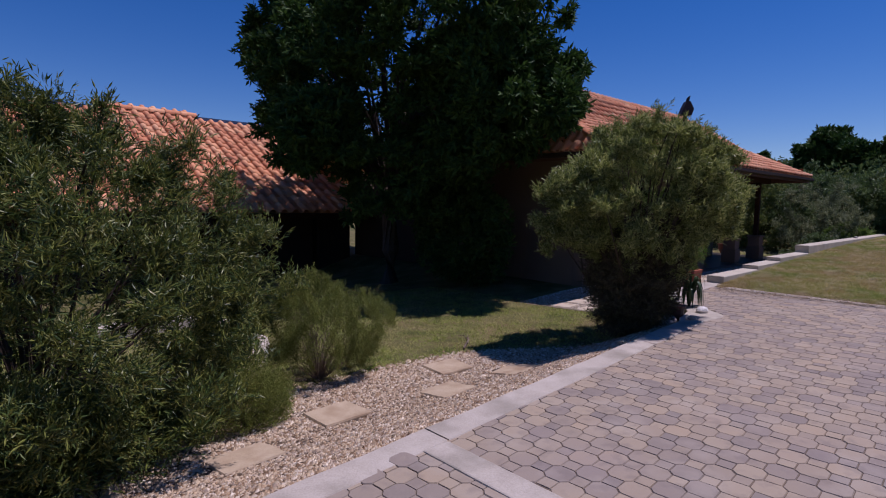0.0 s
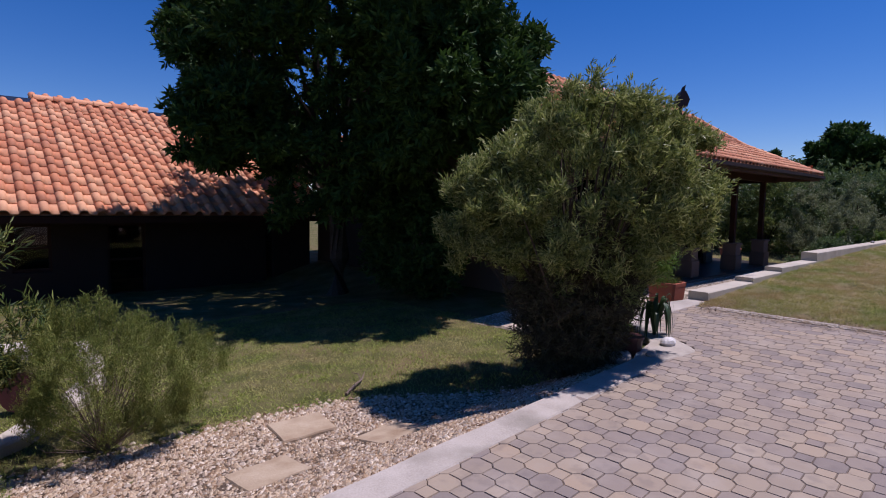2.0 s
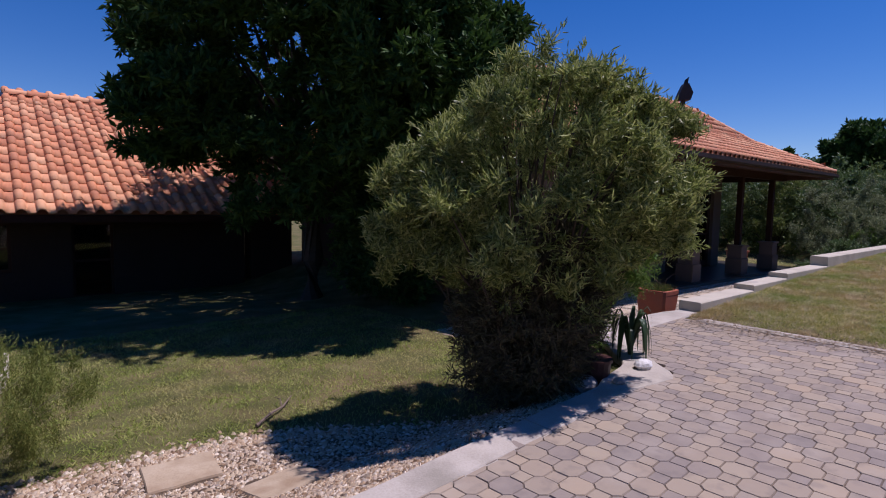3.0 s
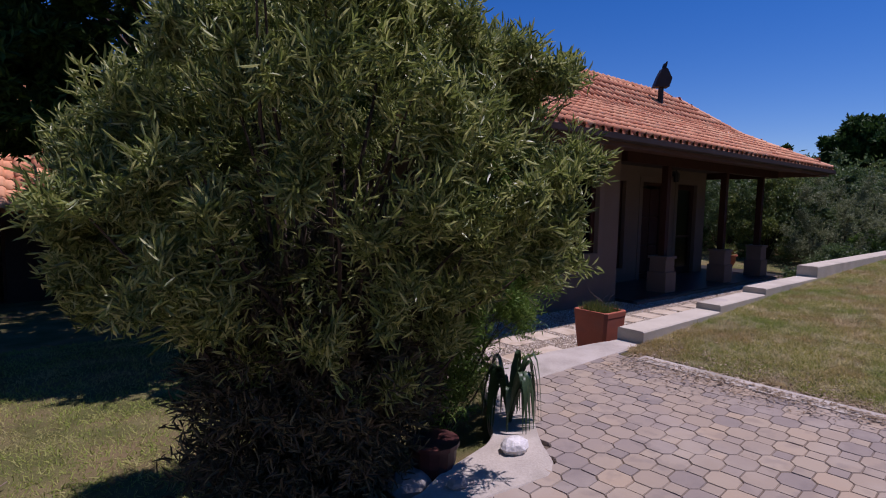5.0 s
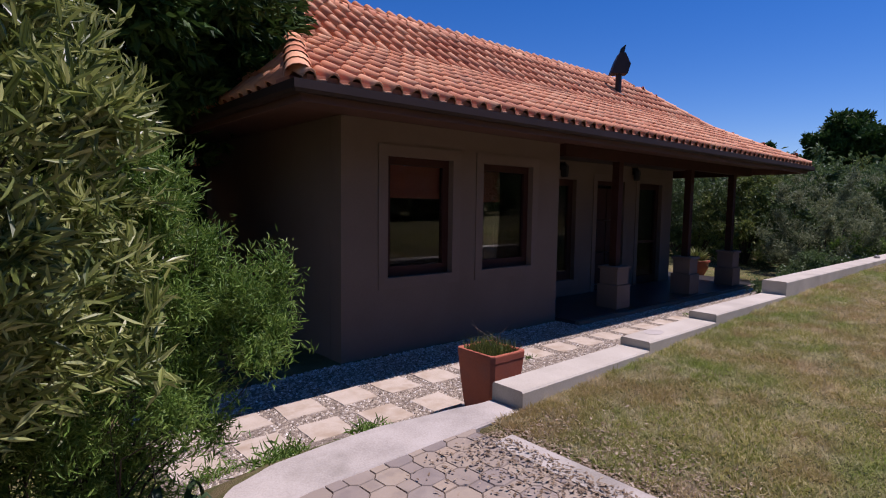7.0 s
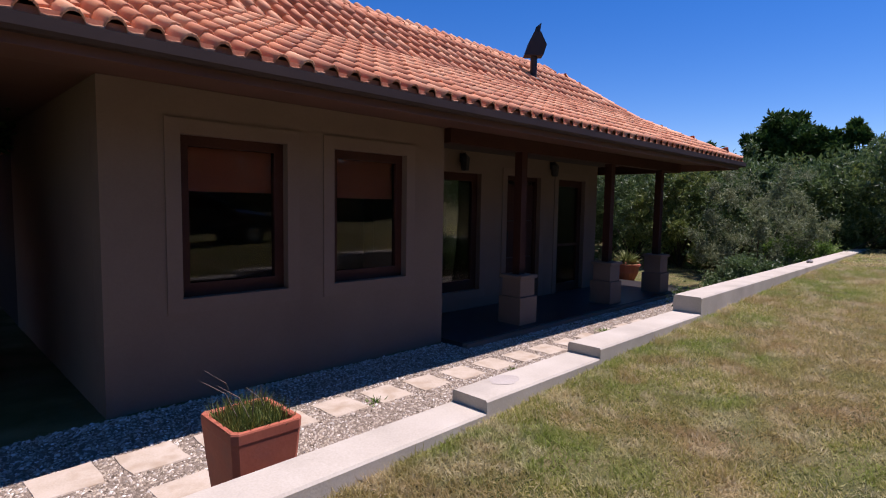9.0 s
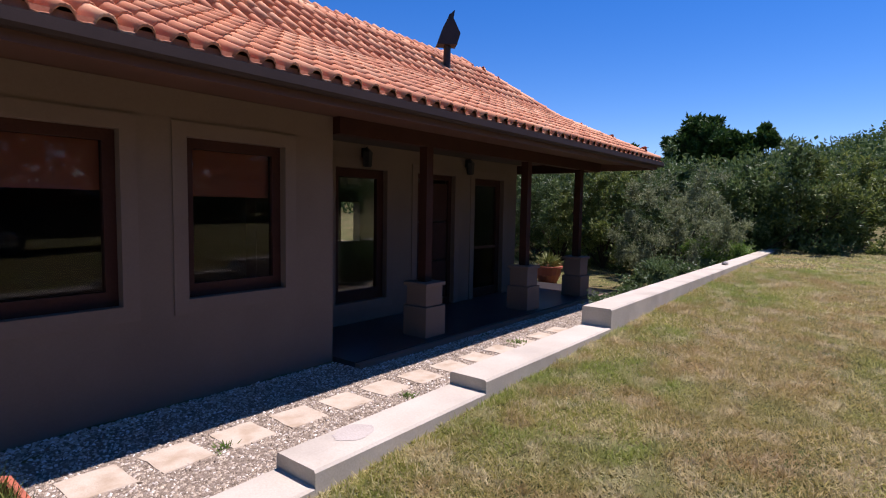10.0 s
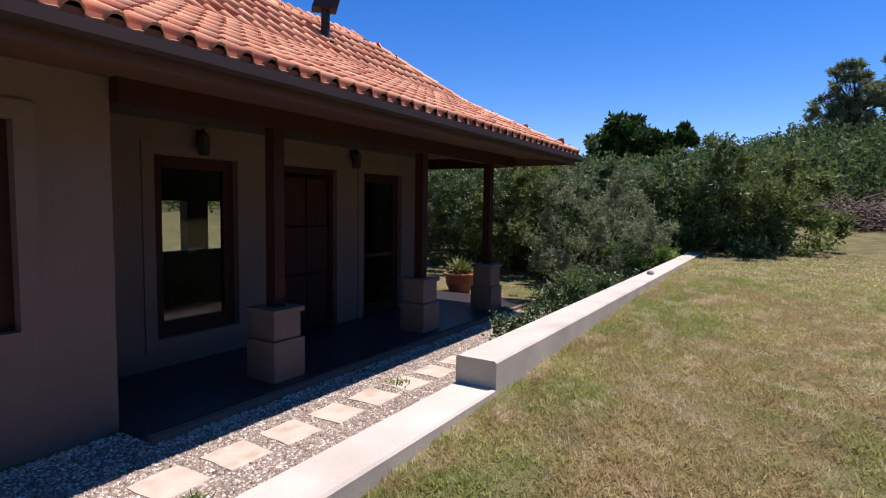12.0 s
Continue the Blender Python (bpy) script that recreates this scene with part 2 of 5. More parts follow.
# ---- building blocks ----


def part(name, data, mat, parent=None, label="", smooth=False):
    """Links a bmesh or (verts, faces) as one mesh object, as a part of parent or as a thing of its own."""
    me = bpy.data.meshes.new(name)
    if isinstance(data, tuple):
        me.from_pydata(data[0], [], data[1])
    else:
        data.to_mesh(me)
        data.free()
    me.materials.append(mat)
    if smooth:
        me.polygons.foreach_set("use_smooth", np.ones(len(me.polygons), bool))
    ob = new(name, me)
    ob.parent = parent
    if label:
        ob["label"] = label
    return ob


def empty(name, place=(0, 0, 0)):
    ob = new(name)
    ob.location = place
    bpy.context.view_layer.update()
    return ob


def box(bm, x0, x1, y0, y1, z0, z1, bevel=0.0):
    vs = [bm.verts.new((x, y, z)) for z in (z0, z1) for x, y in ((x0, y0), (x1, y0), (x1, y1), (x0, y1))]
    fs = [bm.faces.new([vs[k] for k in q]) for q in ((3, 2, 1, 0), (4, 5, 6, 7), (0, 1, 5, 4), (1, 2, 6, 5), (2, 3, 7, 6), (3, 0, 4, 7))]
    if bevel:
        edges = list({e for fc in fs for e in fc.edges})
        bmesh.ops.bevel(bm, geom=edges, offset=bevel, segments=2, affect="EDGES", profile=0.5)


def boxed(name, dims, mat, parent=None, label="", bevel=0.0):
    bm = bmesh.new()
    box(bm, *dims, bevel)
    return part(name, bm, mat, parent, label)


def wall_x(bm, x0, x1, y0, y1, z0, z1, holes=()):
    """A wall along x, one closed solid, with openings (xa, xb, za, zb) right through it."""
    xs = sorted({x0, x1, *(h[k] for h in holes for k in (0, 1))})
    zs = sorted({z0, z1, *(h[k] for h in holes for k in (2, 3))})
    xs, zs = [x for x in xs if x0 <= x <= x1], [z for z in zs if z0 <= z <= z1]
    verts = {}

    def at(i, j, y):
        if (i, j, y) not in verts:
            verts[i, j, y] = bm.verts.new((xs[i], y, zs[j]))
        return verts[i, j, y]

    def solid(i, j):
        if not (0 <= i < len(xs) - 1 and 0 <= j < len(zs) - 1):
            return False
        x, z = (xs[i] + xs[i + 1]) / 2, (zs[j] + zs[j + 1]) / 2
        return not any(a < x < b and c < z < d for a, b, c, d in holes)

    for i in range(len(xs) - 1):
        for j in range(len(zs) - 1):
            if not solid(i, j):
                continue
            bm.faces.new((at(i, j, y0), at(i + 1, j, y0), at(i + 1, j + 1, y0), at(i, j + 1, y0)))
            bm.faces.new((at(i, j + 1, y1), at(i + 1, j + 1, y1), at(i + 1, j, y1), at(i, j, y1)))
            for di, dj, p, q in ((-1, 0, (i, j), (i, j + 1)), (1, 0, (i + 1, j + 1), (i + 1, j)), (0, -1, (i + 1, j), (i, j)), (0, 1, (i, j + 1), (i + 1, j + 1))):
                if not solid(i + di, j + dj):
                    bm.faces.new((at(*p, y0), at(*q, y0), at(*q, y1), at(*p, y1)))


def tube(bm, points, radii, sides=6):
    """A tapering tube along points."""
    rings = []
    for k, p in enumerate(points):
        p = Vector(p)
        a, b = Vector(points[max(0, k - 1)]), Vector(points[min(len(points) - 1, k + 1)])
        q = (b - a).to_track_quat("Z", "X")
        rings.append([bm.verts.new(p + q @ Vector((radii[k] * math.cos(t), radii[k] * math.sin(t), 0))) for t in (2 * math.pi * s / sides for s in range(sides))])
    for r, s in zip(rings, rings[1:]):
        for k in range(sides):
            bm.faces.new((r[k], r[(k + 1) % sides], s[(k + 1) % sides], s[k]))
    bm.faces.new(rings[-1])
    bm.faces.new(rings[0][::-1])


def arrays_mesh(name, verts, quads, mat, smooth=False):
    """A mesh object out of numpy arrays: verts (n, 3), faces (m, k)."""
    me = bpy.data.meshes.new(name)
    k = quads.shape[1]
    me.vertices.add(len(verts))
    me.vertices.foreach_set("co", verts.astype(np.float32).ravel())
    me.loops.add(quads.size)
    me.loops.foreach_set("vertex_index", quads.astype(np.int32).ravel())
    me.polygons.add(len(quads))
    me.polygons.foreach_set("loop_start", np.arange(0, quads.size, k, dtype=np.int32))
    me.polygons.foreach_set("use_smooth", np.full(len(quads), smooth))
    me.update(calc_edges=True)
    me.validate()
    me.materials.append(mat)
    return new(name, me)


def unit(v):
    return v / np.maximum(np.linalg.norm(v, axis=-1, keepdims=True), 1e-9)


def leaf_arrays(rng, base, way, length, width, bend=0.15):
    """Lance-shaped leaves, six corners each, or folded kites for broad ones: base (n, 3), unit way (n, 3), length and width (n,)."""
    n = len(base)
    side = unit(np.cross(way, rng.normal(size=(n, 3))))
    up = np.cross(side, way)
    L, W = np.asarray(length)[:, None], np.asarray(width)[:, None]
    b = bend * L
    if W.mean() > 0.0102 or W.mean() < 0.007:
        pts = np.stack([base, base + way * L * 0.45 + side * W * 0.5 + up * b * 0.5, base + way * L, base + way * L * 0.45 - side * W * 0.5 + up * b * 0.5], 1)
        return pts.reshape(-1, 3), np.arange(n * 4).reshape(-1, 4)
    pts = np.stack([
        base,
        base + way * L * 0.35 + side * W * 0.5 + up * b * 0.3, base + way * L * 0.35 - side * W * 0.5 + up * b * 0.3,
        base + way * L * 0.72 + side * W * 0.36 + up * b * 0.1, base + way * L * 0.72 - side * W * 0.36 + up * b * 0.1,
        base + way * L - up * b * 0.6], 1)
    idx = np.array([[0, 1, 3, 5], [0, 5, 4, 2]])
    # two halves that share the midrib's ends
    quads = (np.arange(n)[:, None, None] * 6 + idx).reshape(-1, 4)
    return pts.reshape(-1, 3), quads


def lumpy(rng, dirs, lumps=10, depth=0.22, sharp=14):
    """A wobbling radius, about 1, over directions."""
    c = unit(rng.normal(size=(lumps, 3)))
    amp = rng.uniform(0.3, 1.0, lumps)
    f = (np.exp(sharp * (dirs @ c.T - 1)) * amp).sum(1)
    return 1 + depth * np.clip((f - f.mean()) / f.std(), -1.6, 1.6) * 0.45


def crown(name, rng, centre, radii, shoots, per, leaf, mat, flat=0.0, inner=0.45, spread=0.8, reach=0.28, lift=0.35, low=-0.85, lumps=14, depth=0.3, taper=0.0, peak=0.0, sharp=14, clump=None):
    """Foliage: shoots that end in an uneven shell about centre, each with leaves of (length, width) along its last stretch."""
    d = unit(rng.normal(size=(shoots * 2, 3)))
    d = d[d[:, 2] > low][:shoots]
    r = lumpy(rng, d, lumps, depth, sharp) * (inner + (1.03 - inner) * rng.random(len(d)) ** 0.45)
    r = r * (1 + taper * np.minimum(d[:, 2], 0))
    tips = np.array(centre) + d * r[:, None] * np.array(radii) * np.stack([1 - peak * np.maximum(d[:, 2], 0)] * 2 + [np.ones(len(d))], 1)
    grow = unit(d * [1, 1, 0.6] + [0, 0, lift] + rng.normal(size=d.shape) * 0.35)
    if clump:
        # most shoots gather in tufts (number, radius) on the outer shell, with gaps between them
        count, size = clump
        out = np.flatnonzero(r > np.quantile(r, 0.35))
        seed = tips[rng.choice(out, count, replace=False)]
        own = rng.integers(0, count, len(d))
        puff = unit(rng.normal(size=d.shape) + [0, 0, 0.35]) * (rng.random((len(d), 1)) ** 0.4) * (rng.uniform(0.55, 1.25, count) * size)[own][:, None]
        tuft = rng.random(len(d)) < 0.82
        tips = np.where(tuft[:, None], seed[own] + puff * [1, 1, 0.75], tips)
        grow = np.where(tuft[:, None], unit(unit(puff) * 0.9 + d * 0.25 + [0, 0, lift] + rng.normal(size=d.shape) * 0.2), grow)
    k = np.repeat(np.arange(len(d)), per)
    s = rng.random(len(k))
    base = tips[k] - grow[k] * (s * reach)[:, None] + rng.normal(size=(len(k), 3)) * 0.012
    way = unit(grow[k] + rng.normal(size=(len(k), 3)) * spread - np.array([0, 0, flat]))
    size = rng.uniform(0.65, 1.25, len(k))
    v, q = leaf_arrays(rng, base, way, leaf[0] * size, leaf[1] * size)
    return arrays_mesh(name, v, q, mat), tips


def limbs(bm, rng, foot, tips, radius, count, fork=0.35):
    """Branches from the foot up to some of the tips."""
    foot = Vector(foot)
    for i in rng.choice(len(tips), count, replace=False):
        tip = Vector(tips[i])
        mid = foot.lerp(tip, fork) + Vector(rng.normal(size=3) * 0.08)
        mid.z += 0.12 * (tip - foot).length
        q3 = mid.lerp(tip, 0.6) + Vector(rng.normal(size=3) * 0.05)
        tube(bm, [foot + Vector((*rng.normal(size=2) * radius, 0)), mid, q3, tip], [radius, radius * 0.6, radius * 0.35, radius * 0.12], 5)


# ---- the lie of the land ----
def smooth01(t):
    t = np.clip(t, 0, 1)
    return t * t * (3 - 2 * t)


def kerb_y(x):
    return np.interp(x, [-30, 0.8, 5.5, 6.45, 6.9, 7.02, 7.15, 7.38, 7.65, 7.9, 60], [1.2, 2.29, 2.53, 2.58, 2.51, 2.60, 2.80, 3.06, 3.40, 3.50, 3.51])


def kerb_w(x):
    return np.interp(x, [-30, 6.3, 6.9, 7.3, 7.8, 8.6, 9.3, 60], [0.25, 0.25, 0.48, 0.42, 0.40, 0.42, 0.28, 0.28])


def paved_z(x):
    return 0.031 * (np.clip(x, -25, 9.1) - 2.0)


def upper_z(x, y):
    """The upper lawn and what lies beyond it."""
    z = np.interp(x, [8.9, 9.45, 11.0, 12.3, 14.3, 15.5, 20, 25, 36, 75, 160], [0.19, 0.215, 0.30, 0.375, 0.455, 0.50, 0.60, 0.70, 1.1, 8.5, 13.0])
    return np.minimum(z, 1.1) + np.maximum(z - 1.1, 0) * np.interp(y, [-8, 1, 5, 8, 30], [0.95, 0.86, 0.58, 0.50, 0.45])


def ground_z(x, y):
    x, y = np.asarray(x, float), np.asarray(y, float)
    yk, w = kerb_y(x), kerb_w(x)
    front = np.where(x < 9.05, paved_z(x) - 0.05, upper_z(x, y))
    lower = -0.25 - 0.045 * np.clip(y - 4.6, 0, 10) * smooth01((9.6 - x) / 2.0) - 0.02 * np.clip(2.4 - x, 0, 6) * smooth01((y - 3) / 1.5)
    back = paved_z(x) - 0.06
    down = np.where(x < 9.3, smooth01((y - yk - w) / 0.95), 1.0)
    behind = back * (1 - down) + lower * down
    behind = np.where(x > 24, upper_z(x, y) * smooth01((x - 24) / 12) + behind * (1 - smooth01((x - 24) / 12)), behind)
    return np.where(y > yk + w * 0.5, behind, front)


def of(ob, parent):
    """Hangs a finished part under its thing, left where it stands."""
    ob.parent = parent
    ob.matrix_parent_inverse = parent.matrix_basis.inverted() if parent.data is None else Matrix.Identity(4)
    return ob


def ground_sheet():
    xs = np.unique(np.concatenate([[-600, -200, -80, -40, -20, -12, -8, -6], np.arange(-5, 26, 0.25), [9.04, 9.06], np.arange(26, 60, 2), [70, 90, 130, 200, 600]]))
    ys = np.unique(np.concatenate([[-600, -200, -80, -40, -25, -16, -12, -9, -7], np.arange(-6, 16, 0.2), [18, 20, 24, 30, 40, 60, 90, 200, 600]]))
    X, Y = np.meshgrid(xs, ys)
    Z = ground_z(X, Y)
    rng = np.random.default_rng(3)
    Z = Z + rng.normal(size=Z.shape) * 0.004
    v = np.stack([X, Y, Z], -1).reshape(-1, 3)
    n, m = X.shape
    a = (np.arange(n - 1)[:, None] * m + np.arange(m - 1)).ravel()
    return arrays_mesh("ground", v, np.stack([a, a + 1, a + m + 1, a + m], 1), M_GROUND, True)


tagged(ground_sheet(), "sloping ground of thin dry turf between the houses", "ground", kind="structure")


def strip(name, xs, y0, y1, z0, z1, mat, parent=None, label=""):
    """A solid band along x: edges y0(x) and y1(x), from z0(x) up to z1(x)."""
    v, fs = [], []
    for x in xs:
        a, b, c, d = float(y0(x)), float(y1(x)), float(z0(x)), float(z1(x))
        v += [(x, a, c), (x, a, d - 0.012), (x, a + 0.012, d), (x, b - 0.012, d), (x, b, d - 0.012), (x, b, c)]
    for k in range(len(xs) - 1):
        i = 6 * k
        fs += [(i + j, i + 6 + j, i + 7 + j, i + 1 + j) for j in range(5)]
    n = 6 * (len(xs) - 1)
    fs += [(0, 1, 2, 3, 4, 5), (n + 5, n + 4, n + 3, n + 2, n + 1, n)]
    return part(name, (v, fs), mat, parent, label)


# Concrete edging along the drive, in lengths with a joint between them.
for a, b in ((-6, -2.5), (-2.49, 0.2), (0.21, 2.06), (2.075, 5.4), (5.41, 7.4), (7.41, 9.44)):
    xs = np.linspace(a, b, max(6, int((b - a) / 0.05)))
    tagged(strip("kerb", xs, kerb_y, lambda x: kerb_y(x) + kerb_w(x), lambda x: paved_z(x) - 0.25, lambda x: paved_z(x) + 0.004 + 0.003 * math.sin(x * 7), M_KERB),
           "pale cast concrete edging strip beside the paved drive", "kerb", "edging lengths", "structure")
# A cross band in the paving at the near end.
bm = bmesh.new()
box(bm, 1.85, 2.065, -6, 2.36, -0.2, 0.006, 0.012)
tagged(part("kerb", bm, M_KERB), "worn concrete band set across the paved drive", "kerb", kind="structure")

# Low stepped wall between the lawn and the gravel path: cap height at its start and end.
low = tagged(empty("low_wall", (9.45, 3.65, 0)), "low stepped retaining wall with smooth pale concrete cap", "garden wall", kind="structure")
for a, b, za, zb in ((9.45, 11.06, 0.345, 0.358), (11.061, 12.34, 0.428, 0.435), (12.341, 14.295, 0.510, 0.512), (14.296, 24.6, 0.676, 0.70)):
    xs = np.linspace(a, b, 8)
    of(strip("wall_step", xs, lambda x: 3.508, lambda x: 3.785, lambda x: -0.4, lambda x, a=a, b=b, za=za, zb=zb: za + (zb - za) * (x - a) / (b - a), M_CONCRETE), low)

# ---- the house beside the path ----
EAVE_Y, EAVE_Z, EX0, EX1 = 5.30, 2.545, 8.76, 21.15
KINK, RIDGE = 2.05, 3.33          # plan distance in from the eave
KINK_Z, RIDGE_Z = 3.50, 4.47
FLOOR = -0.185
house = tagged(empty("house", (9.85, 6.54, -0.25)), "single-storey taupe plastered house with hipped terracotta tile roof and verandah", "house")


WIN_A, WIN_B = (10.47, 11.49, 0.68, 2.13), (12.04, 13.065, 0.68, 2.13)
bm = bmesh.new()
wall_x(bm, 9.85, 13.70, 6.54, 6.78, -0.6, 2.527, (WIN_A, WIN_B))
of(part("wall", bm, M_PLASTER), house)
bm = bmesh.new()
box(bm, 9.85, 10.08, 6.785, 10.9, -0.9, 2.527)
of(part("wall", bm, M_PLASTER), house)
bm = bmesh.new()
box(bm, 13.47, 13.697, 6.785, 7.70, -0.6, 2.527)
of(part("wall", bm, M_PLASTER), house)
DOORS = ((14.72, 15.75, 0.12, 2.09), (16.46, 17.48, FLOOR, 2.10), (18.09, 19.10, FLOOR, 2.10))
bm = bmesh.new()
wall_x(bm, 13.47, 19.60, 7.705, 7.93, -0.6, 2.527, DOORS)
of(part("wall", bm, M_PLASTER), house)
bm = bmesh.new()
for y0, y1, z0, z1 in ((7.935, 8.2, -0.6, 2.527), (8.2, 9.0, -0.6, 0.5), (8.2, 9.0, 1.95, 2.527), (9.0, 10.9, -0.6, 2.527)):
    box(bm, 19.37, 19.60, y0 + 0.001, y1 - 0.001, z0, z1)
of(part("wall", bm, M_PLASTER), house)
bm = bmesh.new()
wall_x(bm, 9.85, 19.60, 10.905, 11.12, -0.9, 2.527, ((16.5, 17.2, 0.75, 1.62), (17.6, 18.15, 0.75, 1.62)))
of(part("wall", bm, M_PLASTER), house)
# Room surfaces added to close the house; their dark colour is the room's gloom.
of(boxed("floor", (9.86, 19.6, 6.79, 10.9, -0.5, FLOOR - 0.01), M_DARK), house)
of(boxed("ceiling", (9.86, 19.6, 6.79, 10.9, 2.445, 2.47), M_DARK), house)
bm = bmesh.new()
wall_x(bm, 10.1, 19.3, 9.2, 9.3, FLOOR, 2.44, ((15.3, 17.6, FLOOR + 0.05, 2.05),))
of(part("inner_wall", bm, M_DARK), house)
of(boxed("verandah_floor", (13.70, 21.2, 6.16, 11.0, -0.6, FLOOR), M_SLATE, None, "dark polished slate verandah floor"), house)
of(boxed("verandah_edge", (13.70, 21.24, 6.08, 6.158, -0.6, FLOOR - 0.012), M_PLASTER), house)


def surround(x0, x1, z0, z1, y, sill=True):
    bm = bmesh.new()
    w, d = 0.13, 0.014
    wall_x(bm, x0 - w, x1 + w, y - d, y + 0.002, z0 - (w if sill else 0), z1 + w, ((x0, x1, z0, z1),))
    return of(part("plaster_surround", bm, M_TRIM), house)


def window(x0, x1, z0, z1, y, blind=0.0, rail=0.5, t=0.075):
    """A dark timber window set back in its opening."""
    w = of(part("window", _frame(x0, x1, z0, z1, y + 0.08, y + 0.15, t, rail), M_WOOD, None, "dark stained timber window frame"), house)
    g = of(boxed("pane", (x0 + 0.06, x1 - 0.06, y + 0.112, y + 0.117, z0 + 0.06, z1 - 0.06), M_GLASS, None, "reflecting glass pane"), w)
    g.visible_shadow = False
    if blind:
        of(boxed("roller_blind", (x0 + 0.05, x1 - 0.05, y + 0.19, y + 0.195, z1 - blind * (z1 - z0), z1 - 0.03), M_BLIND, None, "rust red roller blind half drawn"), w)
    return w


def _frame(x0, x1, z0, z1, y0, y1, t, rail=0.0, mull=0):
    bm = bmesh.new()
    zb, zt = z0 + t * 1.3, z1 - t
    zr = z0 + (z1 - z0) * rail
    holes = ((x0 + t, x1 - t, zb, zr - 0.025), (x0 + t, x1 - t, zr + 0.025, zt)) if rail else ((x0 + t, x1 - t, zb, zt),)
    wall_x(bm, x0 + 0.001, x1 - 0.001, y0, y1, z0 + 0.001, z1 - 0.001, holes)
    return bm


for win, bl in ((WIN_A, 0.34), (WIN_B, 0.36)):
    surround(*win, 6.54)
    window(*win, 6.54, bl, 0.0, 0.095)
for k, (x0, x1, z0, z1) in enumerate(DOORS):
    surround(x0, x1, z0, z1, 7.705, k == 0)
    if k == 1:
        d = of(part("door", _frame(x0, x1, z0, z1, 7.78, 7.84, 0.08), M_WOOD, None, "dark stained panelled timber front door, closed"), house)
        for a in (0, 1):
            for b in (0, 1, 2):
                xa, za = x0 + 0.1 + a * 0.42, z0 + 0.12 + b * 0.68
                of(boxed("door_panel", (xa, xa + 0.40, 7.80, 7.825, za, za + 0.66), M_WOOD, bevel=0.008), d)
        bm = bmesh.new()
        tube(bm, [(x0 + 0.09, 7.74, 0.95), (x0 + 0.09, 7.74, 1.1)], [0.012, 0.012], 8)
        of(part("door_handle", bm, M_FLUE), d)
    else:
        window(x0, x1, z0, z1, 7.705, 0.0, 0.0 if k == 0 else 0.42, 0.13)


def wall_lamp(x, z):
    lamp_ob = tagged(empty("wall_lamp", (x, 7.70, z)), "small black lantern fixed above the verandah opening", "wall lamp", "verandah lanterns")
    bm = bmesh.new()
    box(bm, x - 0.03, x + 0.03, 7.66, 7.704, z - 0.02, z + 0.12, 0.006)
    of(part("bracket", bm, M_FLUE), lamp_ob)
    bm = bmesh.new()
    tube(bm, [(x, 7.60, z - 0.16), (x, 7.60, z - 0.14), (x, 7.60, z + 0.05), (x, 7.60, z + 0.11)], [0.05, 0.065, 0.075, 0.015], 6)
    of(part("lantern", bm, M_FLUE), lamp_ob)
    bm = bmesh.new()
    tube(bm, [(x, 7.66, z + 0.1), (x, 7.60, z + 0.13), (x, 7.60, z + 0.10)], [0.01, 0.01, 0.01], 6)
    of(part("arm", bm, M_FLUE), lamp_ob)


wall_lamp(15.24, 2.27)
wall_lamp(17.80, 2.30)

# Verandah piers and posts.
for x0, zt in ((15.07, 0.54), (17.72, 0.57), (19.81, 0.60)):
    pier = of(boxed("pier", (x0 - 0.01, x0 + 0.40, 6.29, 6.70, -0.5, 0.22), M_PLASTER, None, "plastered verandah pier", 0.008), house)
    of(boxed("pier_shaft", (x0 + 0.02, x0 + 0.37, 6.32, 6.67, 0.222, zt - 0.055), M_TRIM, None, "", 0.008), pier)
    of(boxed("pier_cap", (x0 - 0.01, x0 + 0.40, 6.29, 6.70, zt - 0.053, zt), M_TRIM, None, "", 0.008), pier)
    of(boxed("post", (x0 + 0.13, x0 + 0.26, 6.43, 6.56, zt, 2.34), M_WOOD, None, "dark timber verandah post"), house)
of(boxed("verandah_beam", (13.70, 20.9, 6.42, 6.57, 2.34, 2.525), M_WOOD), house)
of(boxed("verandah_beam", (20.76, 20.9, 6.575, 11.0, 2.34, 2.525), M_WOOD), house)
of(boxed("post", (20.77, 20.89, 10.7, 10.82, FLOOR, 2.34), M_WOOD), house)

# Soffit, fascia and gutter.
RY1 = EAVE_Y + 2 * RIDGE
bm = bmesh.new()
prof = [(EAVE_Y + 0.06, 2.44), (6.50, 2.53), (RY1 - 0.06, 2.53)]
under, over = ([[bm.verts.new((x, y, z + lift)) for y, z in prof] for x in (EX0 + 0.06, EX1 - 0.06)] for lift in (0.0, 0.03))
for k in (0, 1):
    bm.faces.new((under[0][k], under[0][k + 1], under[1][k + 1], under[1][k]))
    bm.faces.new((over[0][k], over[1][k], over[1][k + 1], over[0][k + 1]))
of(part("soffit", bm, M_SOFFIT, None, "brown painted boarded soffit"), house)
for d in ((EX0 + 0.03, EX1 - 0.03, EAVE_Y + 0.03, EAVE_Y + 0.058), (EX0 + 0.03, EX1 - 0.03, RY1 - 0.058, RY1 - 0.03), (EX0 + 0.03, EX0 + 0.058, EAVE_Y + 0.06, RY1 - 0.06), (EX1 - 0.058, EX1 - 0.03, EAVE_Y + 0.06, RY1 - 0.06)):
    of(boxed("fascia", (*d, 2.375, 2.56), M_SOFFIT), house)


